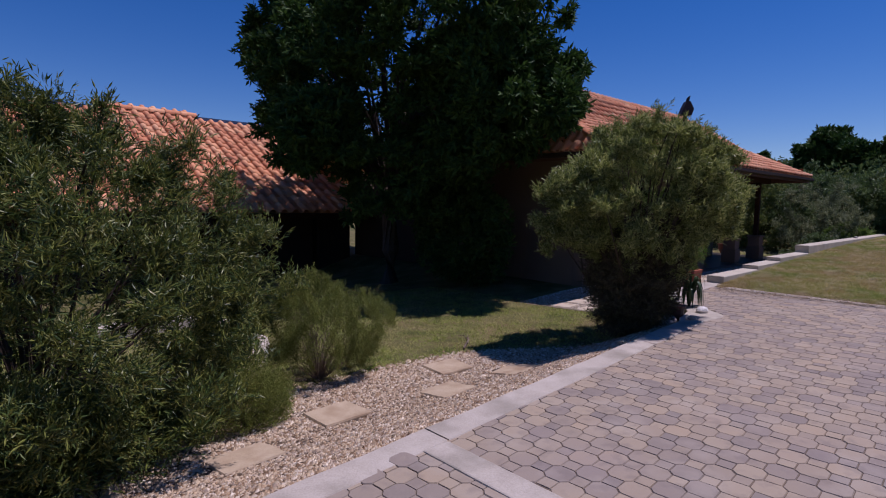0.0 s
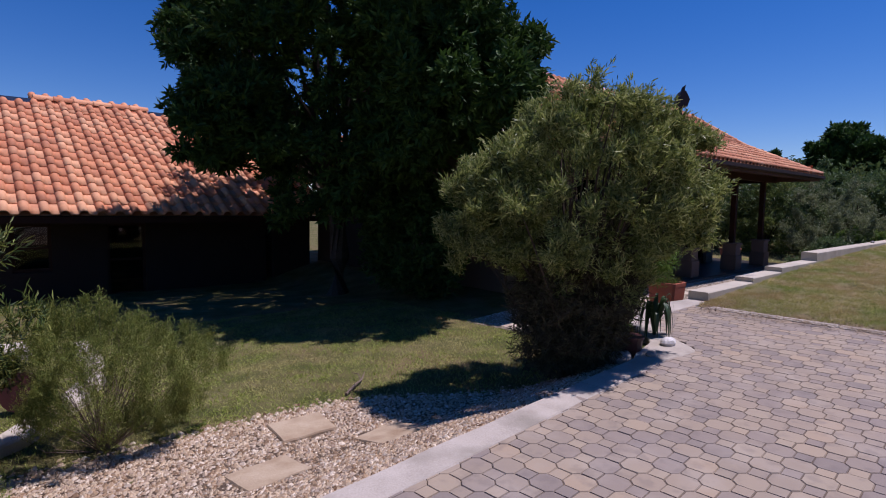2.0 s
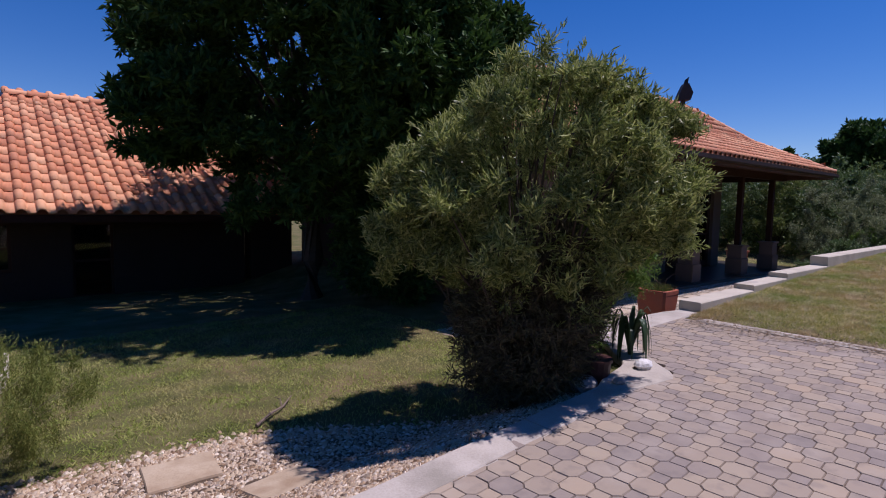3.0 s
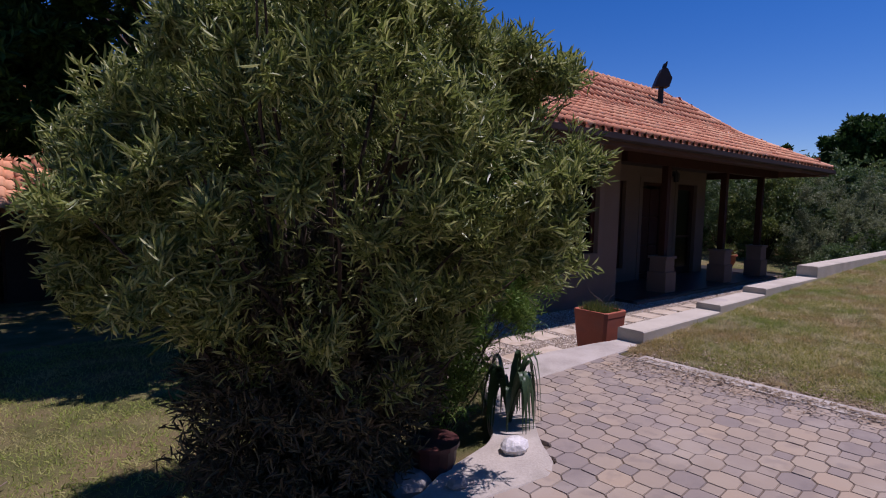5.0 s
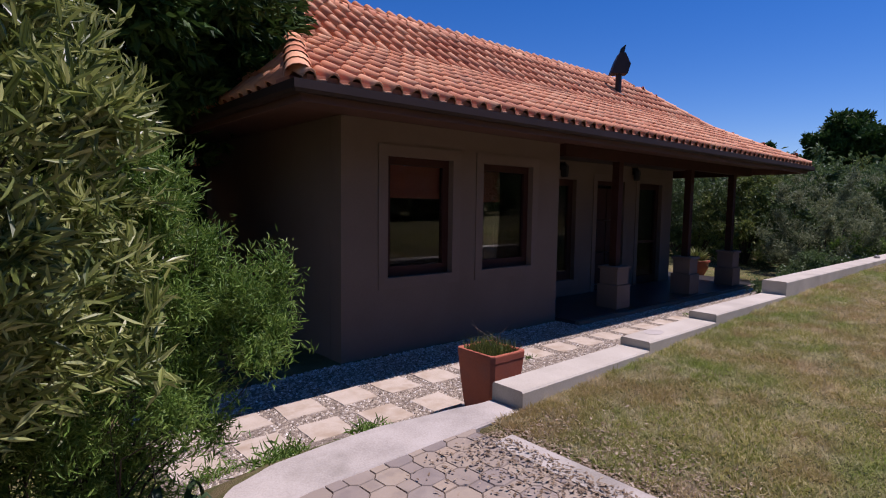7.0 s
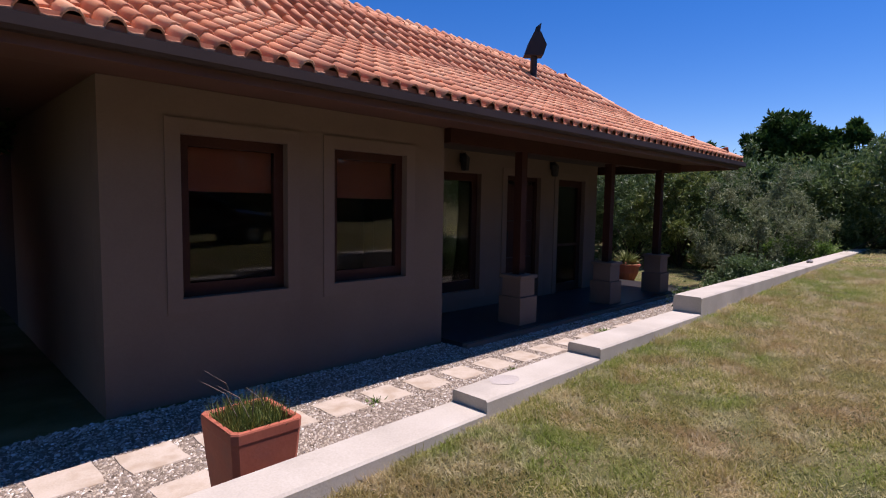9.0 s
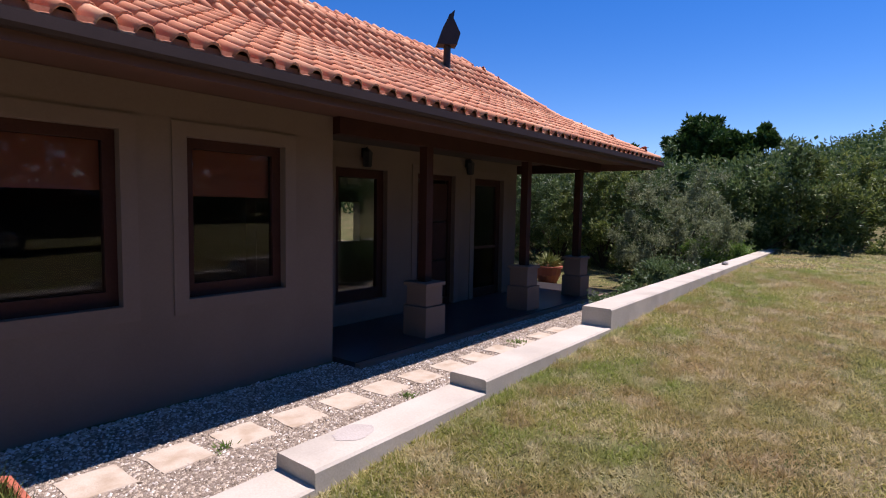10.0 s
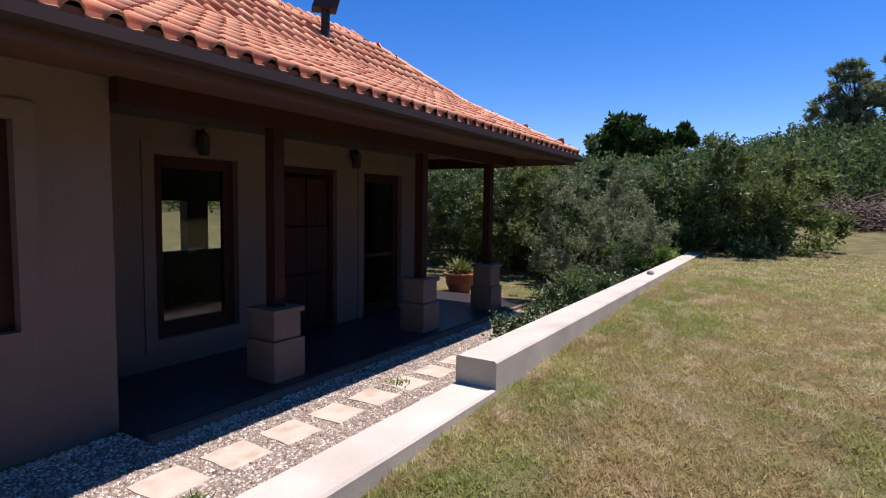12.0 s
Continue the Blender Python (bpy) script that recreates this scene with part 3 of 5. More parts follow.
def gutter(points):
    bm = bmesh.new()
    prof = [(0.0, 0.0), (0.0, -0.07), (-0.02, -0.095), (-0.085, -0.095), (-0.105, -0.07), (-0.105, 0.0), (-0.095, 0.0), (-0.095, -0.06), (-0.01, -0.06)]
    rings = []
    for k, (p, inw) in enumerate(points):
        rings.append([bm.verts.new((p[0] + inw[0] * a, p[1] + inw[1] * a, p[2] + b)) for a, b in prof])
    for r, s in zip(rings, rings[1:]):
        for k in range(len(prof) - 1):
            bm.faces.new((r[k], s[k], s[k + 1], r[k + 1]))
    return part("gutter", bm, M_GUTTER, None, "dark brown metal gutter")


gx0, gx1, gy0, gy1 = EX0 + 0.025, EX1 - 0.025, EAVE_Y + 0.025, RY1 - 0.025
of(gutter([((gx0, gy1, 2.525), (1, -1)), ((gx0, gy0, 2.525), (1, 1)), ((gx1, gy0, 2.525), (-1, 1)), ((gx1, gy1, 2.525), (-1, -1))]), house)

# Mortar bedding that closes the rolls of the lowest course.
bm = bmesh.new()
box(bm, EX0 + 0.05, EX1 - 0.05, EAVE_Y - 0.030, EAVE_Y + 0.10, EAVE_Z - 0.045, EAVE_Z + 0.036)
box(bm, EX0 - 0.030, EX0 + 0.10, EAVE_Y + 0.11, RY1 - 0.11, EAVE_Z - 0.045, EAVE_Z + 0.036)
of(part("eave_bedding", bm, M_MORTAR), house)

# ---- tiled roofs ----


def tile_shape(w, l, rise):
    """One roman tile: a half-round roll and a flat pan, x across, y up the slope, its lower lip raised."""
    prof = [(0.0, 0.0), (w * 0.06, rise * 0.55), (w * 0.17, rise * 0.92), (w * 0.29, rise), (w * 0.41, rise * 0.92), (w * 0.52, rise * 0.55), (w * 0.58, 0.0), (w * 0.8, -0.004), (w * 1.02, 0.002)]
    v = [(x, 0.0, z + 0.026) for x, z in prof] + [(x, l, z + 0.002) for x, z in prof] + [(x + (0.0 if x < w * 0.3 else 0), 0.004, z + 0.026 - 0.024) for x, z in prof]
    n = len(prof)
    fs = [(k, k + 1, n + k + 1, n + k) for k in range(n - 1)] + [(2 * n + k, 2 * n + k + 1, k + 1, k) for k in range(n - 1)]
    return np.array(v), np.array(fs)


def slope_tiles(origin, along, up, span, length, gauge, w, rng):
    """Poses of the tiles on a slope: span(v) gives the run of u at the height v."""
    nrm = along.cross(up)
    out = []
    for c in range(int(math.ceil(length / gauge))):
        v = c * gauge
        u0, u1 = span(v + gauge * 0.5)
        for k in range(int(math.floor(u0 / w)), int(math.ceil(u1 / w))):
            if (k + 0.4) * w < u0 or (k + 0.6) * w > u1:
                continue
            p = origin + along * (k * w) + up * v + nrm * rng.normal(0, 0.002)
            a, b = rng.normal(0, 0.006), rng.normal(0, 0.004)
            x = (along + nrm * b).normalized()
            y = (up + along * a).normalized()
            out.append(Matrix((x, y, nrm)).transposed().to_4x4())
            out[-1].translation = p
    return out


def lay_tiles(roof, poses, w, l, rise, keep):
    """Single tiles where keep(place) says so, and the rest of the slope in one mesh."""
    v, fs = tile_shape(w, l, rise)
    me = bpy.data.meshes.new("roof_tile")
    me.from_pydata([tuple(p) for p in v], [], [tuple(q) for q in fs])
    me.materials.append(M_TILE)
    me.polygons.foreach_set("use_smooth", np.ones(len(me.polygons), bool))
    near, rest = [], []
    for m in poses:
        (near if keep(m.translation) and len(near) < 300 else rest).append(m)
    for m in near:
        of(new("roof_tile", me), roof).matrix_basis = m
    if rest:
        ms = np.array([np.array(m) for m in rest])
        vv = np.einsum("kij,vj->kvi", ms[:, :3, :3], v) + ms[:, None, :3, 3]
        ff = fs[None] + (np.arange(len(rest)) * len(v))[:, None, None]
        of(tagged(arrays_mesh("roof_tiles", vv.reshape(-1, 3), ff.reshape(-1, 4), M_TILES, True), kind="stuff"), roof)


def caps(name, a, b, step, r, parent):
    """Half-round cap tiles along a ridge or hip."""
    a, b = Vector(a), Vector(b)
    way = (b - a).normalized()
    side = way.cross(Vector((0, 0, 1))).normalized()
    up = side.cross(way)
    me = None
    n = max(1, int((b - a).length / step))
    for k in range(n):
        p = a + way * (k * step)
        if me is None:
            bm = bmesh.new()
            rings = []
            for t, rr in ((0.0, r * 1.06), (0.03, r * 1.1), (0.05, r * 1.02), (step + 0.03, r * 0.92)):
                rings.append([bm.verts.new(way * t + side * (rr * math.cos(q)) + up * (rr * math.sin(q) * 0.8)) for q in np.linspace(-0.25, math.pi + 0.25, 9)])
            for x, y in zip(rings, rings[1:]):
                for j in range(8):
                    bm.faces.new((x[j], x[j + 1], y[j + 1], y[j]))
            me = bpy.data.meshes.new(name)
            bm.to_mesh(me)
            bm.free()
            me.materials.append(M_TILE)
            me.polygons.foreach_set("use_smooth", np.ones(len(me.polygons), bool))
        of(new(name, me), parent).matrix_basis = Matrix.Translation(p)


def plane_part(name, pts, mat, parent):
    return of(part(name, ([tuple(p) for p in pts], [tuple(range(len(pts)))]), mat), parent)


rng = np.random.default_rng(11)
DROP = 0.03
roof_pts = {}
for k, (ins, west, east, z) in enumerate(((0.0, 0.0, 0.0, EAVE_Z), (KINK, 0.91, 0.52, KINK_Z), (RIDGE, 1.65, 1.80, RIDGE_Z))):
    roof_pts[k] = [(EX0 + west, EAVE_Y + ins, z), (EX1 - east, EAVE_Y + ins, z), (EX1 - east, RY1 - ins, z), (EX0 + west, RY1 - ins, z)]
v = [(x, y, z - DROP) for k in (0, 1, 2) for x, y, z in roof_pts[k]]
fs = [(a + s, a + (s + 1) % 4, a + 4 + (s + 1) % 4, a + 4 + s) for a in (0, 4) for s in range(4)] + [(8, 9, 10, 11)]
roof = of(part("roof", (v, fs), M_TILES, None, "weathered terracotta roman tile hipped roof"), house)
W_T, G_T = 0.213, 0.31
poses = []
for lo, hi in ((0, 1), (1, 2)):
    for s in (0, 1, 3):
        a, b = Vector(roof_pts[lo][s]), Vector(roof_pts[lo][(s + 1) % 4])
        c = Vector(roof_pts[hi][s])
        along = (b - a).normalized()
        e = Vector(roof_pts[hi][(s + 1) % 4])
        in0, in1 = (c - a).dot(along), (b - e).dot(along)
        upv = (c - a) - along * in0
        ln = upv.length
        up = upv.normalized()
        run = (b - a).length
        poses += slope_tiles(a - up * (0.05 if lo == 0 else 0.0), along, up, lambda v, in0=in0, in1=in1, ln=ln, run=run: (in0 * v / ln, run - in1 * v / ln), ln + (0.02 if lo == 0 else -0.05), G_T, W_T, rng)
lay_tiles(roof, poses, W_T, G_T + 0.055, 0.074, lambda p: p.y < 7.4 and p.x > 8.9 and p.x < 18.4 and p.z < 3.3)
caps("ridge_cap", (EX0 + 1.65, EAVE_Y + RIDGE, RIDGE_Z + 0.0), (EX1 - 1.80, EAVE_Y + RIDGE, RIDGE_Z + 0.0), 0.36, 0.11, roof)
for s in (0, 1):
    for lo, hi in ((0, 1), (1, 2)):
        a, b = Vector(roof_pts[lo][s]), Vector(roof_pts[hi][s])
        caps("hip_cap", a + Vector((0, 0, 0.02)), b + Vector((0, 0, 0.02)), 0.33, 0.11, roof)

# Flue with its turning cowl.
FX, FY, FZ = 17.56, 8.0, 4.02
flue = tagged(empty("chimney_flue", (FX, FY, FZ)), "black steel chimney flue with a pointed turning cowl", "chimney")
bm = bmesh.new()
tube(bm, [(FX, FY, FZ - 0.25), (FX, FY, FZ + 0.45)], [0.065, 0.065], 14)
of(part("pipe", bm, M_FLUE, smooth=False), flue)
bm = bmesh.new()
tube(bm, [(FX, FY, FZ - 0.04), (FX, FY, FZ + 0.02)], [0.17, 0.075], 14)
of(part("flashing", bm, M_FLUE), flue)
bm = bmesh.new()
side = Vector((0.72, -0.69, 0))
prof = [(-0.20, 0.42), (0.16, 0.42), (0.22, 0.62), (0.10, 0.86), (-0.02, 0.86), (-0.10, 0.70)]
vs = [[bm.verts.new(Vector((FX, FY, FZ)) + side * a + Vector((0, 0, b)) + Vector((0.69, 0.72, 0)) * t) for a, b in prof] for t in (-0.13, 0.13)]
bm.faces.new(vs[0])
bm.faces.new(vs[1][::-1])
for k in range(6):
    bm.faces.new((vs[0][k], vs[1][k], vs[1][(k + 1) % 6], vs[0][(k + 1) % 6]))
of(part("cowl", bm, M_FLUE), flue)
bm = bmesh.new()
fin = [(-0.01, 0.855), (0.10, 0.855), (0.13, 1.06), (0.02, 0.97)]
vs = [[bm.verts.new(Vector((FX, FY, FZ)) + side * a + Vector((0, 0, b)) + Vector((0.69, 0.72, 0)) * t) for a, b in fin] for t in (-0.012, 0.012)]
bm.faces.new(vs[0])
bm.faces.new(vs[1][::-1])
for k in range(4):
    bm.faces.new((vs[0][k], vs[1][k], vs[1][(k + 1) % 4], vs[0][(k + 1) % 4]))
of(part("vane", bm, M_FLUE), flue)

# ---- the lower house across the lawn ----
LY, LZ, LRY, LRZ, LX0, LX1 = 13.95, 1.19, 19.65, 4.27, -9.0, 9.62
lower_house = tagged(empty("lower_house", (0, 15, -0.75)), "long low house with terracotta tile roof and shaded brown walls", "house")
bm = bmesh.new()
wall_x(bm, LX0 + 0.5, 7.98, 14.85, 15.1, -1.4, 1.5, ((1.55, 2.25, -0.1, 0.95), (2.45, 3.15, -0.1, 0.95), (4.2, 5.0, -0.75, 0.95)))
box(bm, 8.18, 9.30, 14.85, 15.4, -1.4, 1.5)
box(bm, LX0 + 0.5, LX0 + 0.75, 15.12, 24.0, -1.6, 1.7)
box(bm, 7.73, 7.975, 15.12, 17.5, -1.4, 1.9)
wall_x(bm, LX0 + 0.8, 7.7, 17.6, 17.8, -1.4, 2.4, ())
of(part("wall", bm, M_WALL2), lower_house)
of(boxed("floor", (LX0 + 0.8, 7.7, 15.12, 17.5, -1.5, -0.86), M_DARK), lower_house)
for x0, x1, z0, z1 in ((1.55, 2.25, -0.1, 0.95), (2.45, 3.15, -0.1, 0.95), (4.2, 5.0, -0.75, 0.95)):
    w = of(part("window", _frame(x0, x1, z0, z1, 14.92, 14.99, 0.06, 0.5), M_WOOD), lower_house)
    g = of(boxed("pane", (x0 + 0.05, x1 - 0.05, 14.95, 14.955, z0 + 0.05, z1 - 0.05), M_GLASS), w)
    g.visible_shadow = False
sl = Vector((0, LRY - LY, LRZ - LZ))
ln2 = sl.length
v = [(LX0, LY, LZ - 0.04), (LX1, LY, LZ - 0.04), (LX1, LRY, LRZ - 0.04), (LX0, LRY, LRZ - 0.04), (LX1, 2 * LRY - LY, LZ - 0.04), (LX0, 2 * LRY - LY, LZ - 0.04)]
roof2 = of(part("roof", (v, [(0, 1, 2, 3), (3, 2, 4, 5)]), M_TILES, None, "terracotta roman tile roof"), lower_house)
W2, G2 = 0.33, 0.44
poses = slope_tiles(Vector((LX0, LY - 0.05, LZ - 0.02)), Vector((1, 0, 0)), sl.normalized(), lambda v: (0, LX1 - LX0), ln2 - 0.55, G2, W2, rng)
# The top course is broken by two dark roof lights beneath the ridge.
top = slope_tiles(Vector((LX0, LY, LZ)) + sl.normalized() * (ln2 - 0.60), Vector((1, 0, 0)), sl.normalized(), lambda v: (0, LX1 - LX0), 0.5, G2, W2, rng)
poses += [m for m in top if 3.2 < m.translation.x < 6.1 or m.translation.x < 0.4]
lay_tiles(roof2, poses, W2, G2 + 0.07, 0.085, lambda p: p.x > 1.2 and p.x < 8.0 and p.y < 18.2)
for a, b in ((LX0, 0.5), (3.3, 6.19)):
    caps("ridge_cap", (a, LRY, LRZ + 0.02), (b, LRY, LRZ + 0.02), 0.48, 0.15, roof2)
for a, b in ((0.55, 3.25), (6.2, 9.3)):
    light = of(boxed("roof_light", (a, b, LRY - 0.25, LRY + 0.25, LRZ - 0.16, LRZ - 0.02), M_PANEL, None, "dark blue glazed roof light"), roof2)
of(boxed("fascia", (LX0, LX1, LY + 0.04, LY + 0.07, LZ - 0.2, LZ - 0.06), M_WOOD), lower_house)
of(boxed("soffit", (LX0, LX1, LY + 0.075, 14.845, LZ - 0.1, LZ - 0.07), M_WOOD), lower_house)

# Dark wall added to close off the bright gap behind the tree.
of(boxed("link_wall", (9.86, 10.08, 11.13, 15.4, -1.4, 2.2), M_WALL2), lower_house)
LINK = Vector((0, 2.9, 1.25))
v = [(8.6, 12.3, 2.16), (12.4, 12.3, 2.16), (12.4, 15.2, 3.41), (8.6, 15.2, 3.41), (12.4, 18.1, 2.16), (8.6, 18.1, 2.16)]
link_roof = of(part("link_roof", (v, [(0, 1, 2, 3), (3, 2, 4, 5)]), M_TILES, None, "terracotta tile roof over the link"), lower_house)
lay_tiles(link_roof, slope_tiles(Vector((8.6, 12.26, 2.20)), Vector((1, 0, 0)), LINK.normalized(), lambda v: (0, 3.8), LINK.length, 0.31, 0.213, rng), 0.213, 0.365, 0.07, lambda p: p.y < 14.2)

# ---- garden things ----


def flagstone(x, y, sx, sy, turn, mat):
    bm = bmesh.new()
    n = 12
    g = np.random.default_rng(int(x * 1000 + y * 77) % 9999)
    ring = []
    for k in range(4):
        for t in (0.0, 0.33, 0.66):
            c = [(-1, -1), (1, -1), (1, 1), (-1, 1)]
            a, b = c[k], c[(k + 1) % 4]
            ring.append(((a[0] + (b[0] - a[0]) * t) * sx / 2 + g.normal(0, 0.006), (a[1] + (b[1] - a[1]) * t) * sy / 2 + g.normal(0, 0.006)))
    lowr = [bm.verts.new((p, q, -0.05)) for p, q in ring]
    mid = [bm.verts.new((p, q, 0.022)) for p, q in ring]
    topr = [bm.verts.new((p * 0.97, q * 0.97, 0.034 + g.normal(0, 0.001))) for p, q in ring]
    for r, s in ((lowr, mid), (mid, topr)):
        for k in range(n):
            bm.faces.new((r[k], r[(k + 1) % n], s[(k + 1) % n], s[k]))
    bm.faces.new(topr)
    ob = part("stepping_stone", bm, mat)
    e = 0.2
    gx = float(ground_z(x + e, y) - ground_z(x - e, y)) / (2 * e)
    gy = float(ground_z(x, y + e) - ground_z(x, y - e)) / (2 * e)
    ob.matrix_basis = Matrix.Translation((x, y, float(ground_z(x, y)) + (-0.018 if mat == M_STONE else -0.004))) @ Euler((math.atan(gy), -math.atan(gx), radians(turn))).to_matrix().to_4x4()
    return ob


START_STONES = ((1.19, 3.43, 4), (2.08, 3.71, 2), (3.15, 3.54, 4), (3.66, 4.08, -4), (4.10, 3.53, 8), (0.25, 3.30, 5))
for x, y, a in START_STONES:
    tagged(flagstone(x, y, 0.43, 0.36, a, M_SANDSTONE), "square sandstone stepping stone bedded in pebbles", "stepping stone", "stepping stones by the drive")
PATH_STONES = [(8.38 + 0.505 * k, 5.60 - 0.018 * k) for k in range(18)]
PATH_STONES += [(8.34, 5.06), (8.84, 5.04), (9.38, 4.98), (9.92, 4.93), (7.85, 5.05), (7.9, 5.6)]
for x, y in PATH_STONES:
    tagged(flagstone(x, y, 0.37, 0.37, 3 * math.sin(x * 9), M_STONE), "pale square stepping stone in grey gravel", "stepping stone", "stepping stones beside the house")


def pebbles(name, rng, n, area, size, mat, sink=0.3, avoid=()):
    """Loose pebbles: lumpy six-cornered stones on the ground inside area(x, y)."""
    pts = np.zeros((0, 2))
    (x0, x1, y0, y1), inside = area
    while len(pts) < n:
        p = rng.uniform((x0, y0), (x1, y1), (n, 2))
        p = p[inside(p[:, 0], p[:, 1])]
        for ax, ay, r in avoid:
            p = p[(np.abs(p[:, 0] - ax) > r) | (np.abs(p[:, 1] - ay) > r)]
        pts = np.concatenate([pts, p])
    pts = pts[:n]
    z = ground_z(pts[:, 0], pts[:, 1])
    oct8 = np.array([(1, 0, 0), (0.4, 0.8, 0), (-0.7, 0.7, 0), (-1, -0.1, 0), (-0.3, -0.85, 0), (0.7, -0.7, 0), (0.15, 0.1, 0.75), (-0.3, 0.05, 0.7)], float)
    tris = np.array([(0, 1, 6, 6), (1, 2, 7, 6), (2, 3, 7, 7), (3, 4, 7, 7), (4, 5, 6, 7), (5, 0, 6, 6)])
    s = rng.uniform(0.6, 1.35, n) * size
    ang = rng.uniform(0, 6.28, n)
    shape = oct8[None] * rng.uniform(0.75, 1.25, (n, 8, 1)) * np.stack([s, s * rng.uniform(0.6, 1, n), s * rng.uniform(0.6, 1.1, n)], 1)[:, None]
    c, d = np.cos(ang)[:, None], np.sin(ang)[:, None]
    v = np.stack([shape[..., 0] * c - shape[..., 1] * d, shape[..., 0] * d + shape[..., 1] * c, shape[..., 2]], -1)
    v += np.stack([pts[:, 0], pts[:, 1], z + s * (0.35 - sink) * 0.6], 1)[:, None]
    f3 = np.array([(0, 1, 6), (1, 2, 7), (1, 7, 6), (2, 3, 7), (3, 4, 7), (4, 5, 6), (4, 6, 7), (5, 0, 6)])
    ff = f3[None] + (np.arange(n) * 8)[:, None, None]
    return tagged(arrays_mesh(name, v.reshape(-1, 3), ff.reshape(-1, 3), mat), kind="stuff")


def lawn_edge(x):
    """Where the pebble strip by the drive gives way to grass."""
    return np.interp(x, [-3, 1.0, 2.6, 3.2, 4.0, 4.6, 5.2, 6.0], [4.6, 4.5, 4.45, 4.45, 4.40, 4.2, 3.8, 3.4])


rng = np.random.default_rng(21)
gravel_mesh_x = np.linspace(-3, 6.2, 60)
# Bedding under the pebbles, just proud of the turf.


def bed(name, xs, y0, y1, mat, rows=14, lift=0.008):
    v, q = [], []
    for x in xs:
        for t in np.linspace(0, 1, rows):
            y = float(y0(x)) * (1 - t) + float(y1(x)) * t
            v.append((x, y, float(ground_z(x, y)) + lift - (0.02 if t in (0.0, 1.0) else 0)))
    for i in range(len(xs) - 1):
        for j in range(rows - 1):
            a = i * rows + j
            q.append((a, a + rows, a + rows + 1, a + 1))
    return tagged(part(name, (v, q), mat, smooth=True), kind="structure")


tagged(bed("gravel_bed", gravel_mesh_x, lambda x: kerb_y(x) + kerb_w(x) + 0.01, lawn_edge, M_GRAVEL2), "dark brown bed beneath the pebble strip", "gravel")
tagged(bed("gravel_bed", np.linspace(7.6, 21.0, 90), lambda x: 3.80 if x > 9.4 else 4.4, lambda x: 6.535 if x < 13.7 else 6.075, M_GRAVEL), "grey gravel path along the house wall", "gravel")
tagged(pebbles("pebbles", rng, 62000, ((-1.5, 6.2, 2.5, 4.7), lambda x, y: (y > kerb_y(x) + kerb_w(x) + 0.02) & (y < lawn_edge(x) + rng.normal(size=x.shape) * 0.08)), 0.0215, M_PEBBLE, avoid=[(x, y, 0.19) for x, y, a in START_STONES]), "mixed brown and cream pebbles strewn beside the drive", "pebbles")
tagged(pebbles("gravel", rng, 76000, ((7.7, 20.5, 3.8, 6.5), lambda x, y: (y < np.where(x < 13.7, 6.52, 6.06)) & (y > np.where(x < 9.4, 4.5, 4.3)) & (y + (9.4 - np.clip(x, 0, 9.4)) * 0.1 > 4.0)), 0.019, M_CHIP, avoid=[(x, y, 0.18) for x, y in PATH_STONES]), "grey and cream gravel covering the house path", "gravel")


def blades(name, rng, n, area, tall, wide, mat, lift=0.0, far=None, ring=None):
    (x0, x1, y0, y1), inside = area
    p = rng.uniform((x0, y0), (x1, y1), (int(n), 2))
    if ring:
        rad, ang = ring[2] * np.sqrt((1 + (13.0 / ring[2]) ** 2) ** rng.random(int(n)) - 1), rng.uniform(0, 2 * np.pi, int(n))
        p = np.stack([ring[0] + rad * np.cos(ang), ring[1] + rad * np.sin(ang)], 1)
        p = p[(p[:, 0] > x0) & (p[:, 0] < x1) & (p[:, 1] > y0) & (p[:, 1] < y1)]
    p = p[inside(p[:, 0], p[:, 1])]
    n = len(p)
    z = ground_z(p[:, 0], p[:, 1]) + lift - 0.006
    base = np.stack([p[:, 0], p[:, 1], z], 1)
    way = unit(rng.normal(size=(n, 3)) * [0.9, 0.9, 0.2] + [0, 0, 0.45])
    h = tall * rng.uniform(0.5, 1.3, n)[:, None]
    grow = np.clip(np.hypot(p[:, 0] - far[0], p[:, 1] - far[1]) / 2.8, 1, 3.2)[:, None] if far else 1.0
    h = h * (0.8 + 0.2 * grow)
    side = unit(np.cross(way, [0, 0, 1]) + rng.normal(size=(n, 3)) * 0.25) * wide * grow
    bend = rng.normal(size=(n, 3)) * [0.25, 0.25, 0.05] * h
    v = np.stack([base - side, base + side, base + way * h + bend], 1)
    q = np.arange(n)[:, None] * 3 + np.array([0, 1, 2])
    return tagged(arrays_mesh(name, v.reshape(-1, 3), q, mat), kind="stuff")


for cx, cy, cr, count in ((10.6, 2.5, 1.1, 290000), (12.4, 2.6, 1.1, 320000), (14.2, 2.4, 1.4, 260000), (18.0, 0.8, 2.5, 140000)):
    tagged(blades("lawn_grass", rng, count, ((9.05, 26, -9, 3.5), lambda x, y: (x > 9.13 + 0.06 * np.sin(y * 3) + 0.04 * np.sin(y * 11))), 0.032, 0.0036, M_GRASS, far=(11.8, 2.0), ring=(cx, cy, cr)), "short sun-dried lawn with straw patches", "grass")
tagged(blades("lawn_grass", rng, 200000, ((-2.0, 9.5, 3.2, 9.5), lambda x, y: (y > lawn_edge(np.minimum(x, 6.0)) + 0.02) & ((x < 7.7) | (y < 3.9) | (y > 6.0)) & (y > kerb_y(x) + kerb_w(x) + 0.6) & ((x < 8) | (y < 5))), 0.05, 0.0055, M_GRASS2), "mown green lawn sloping down to the lower house", "grass")
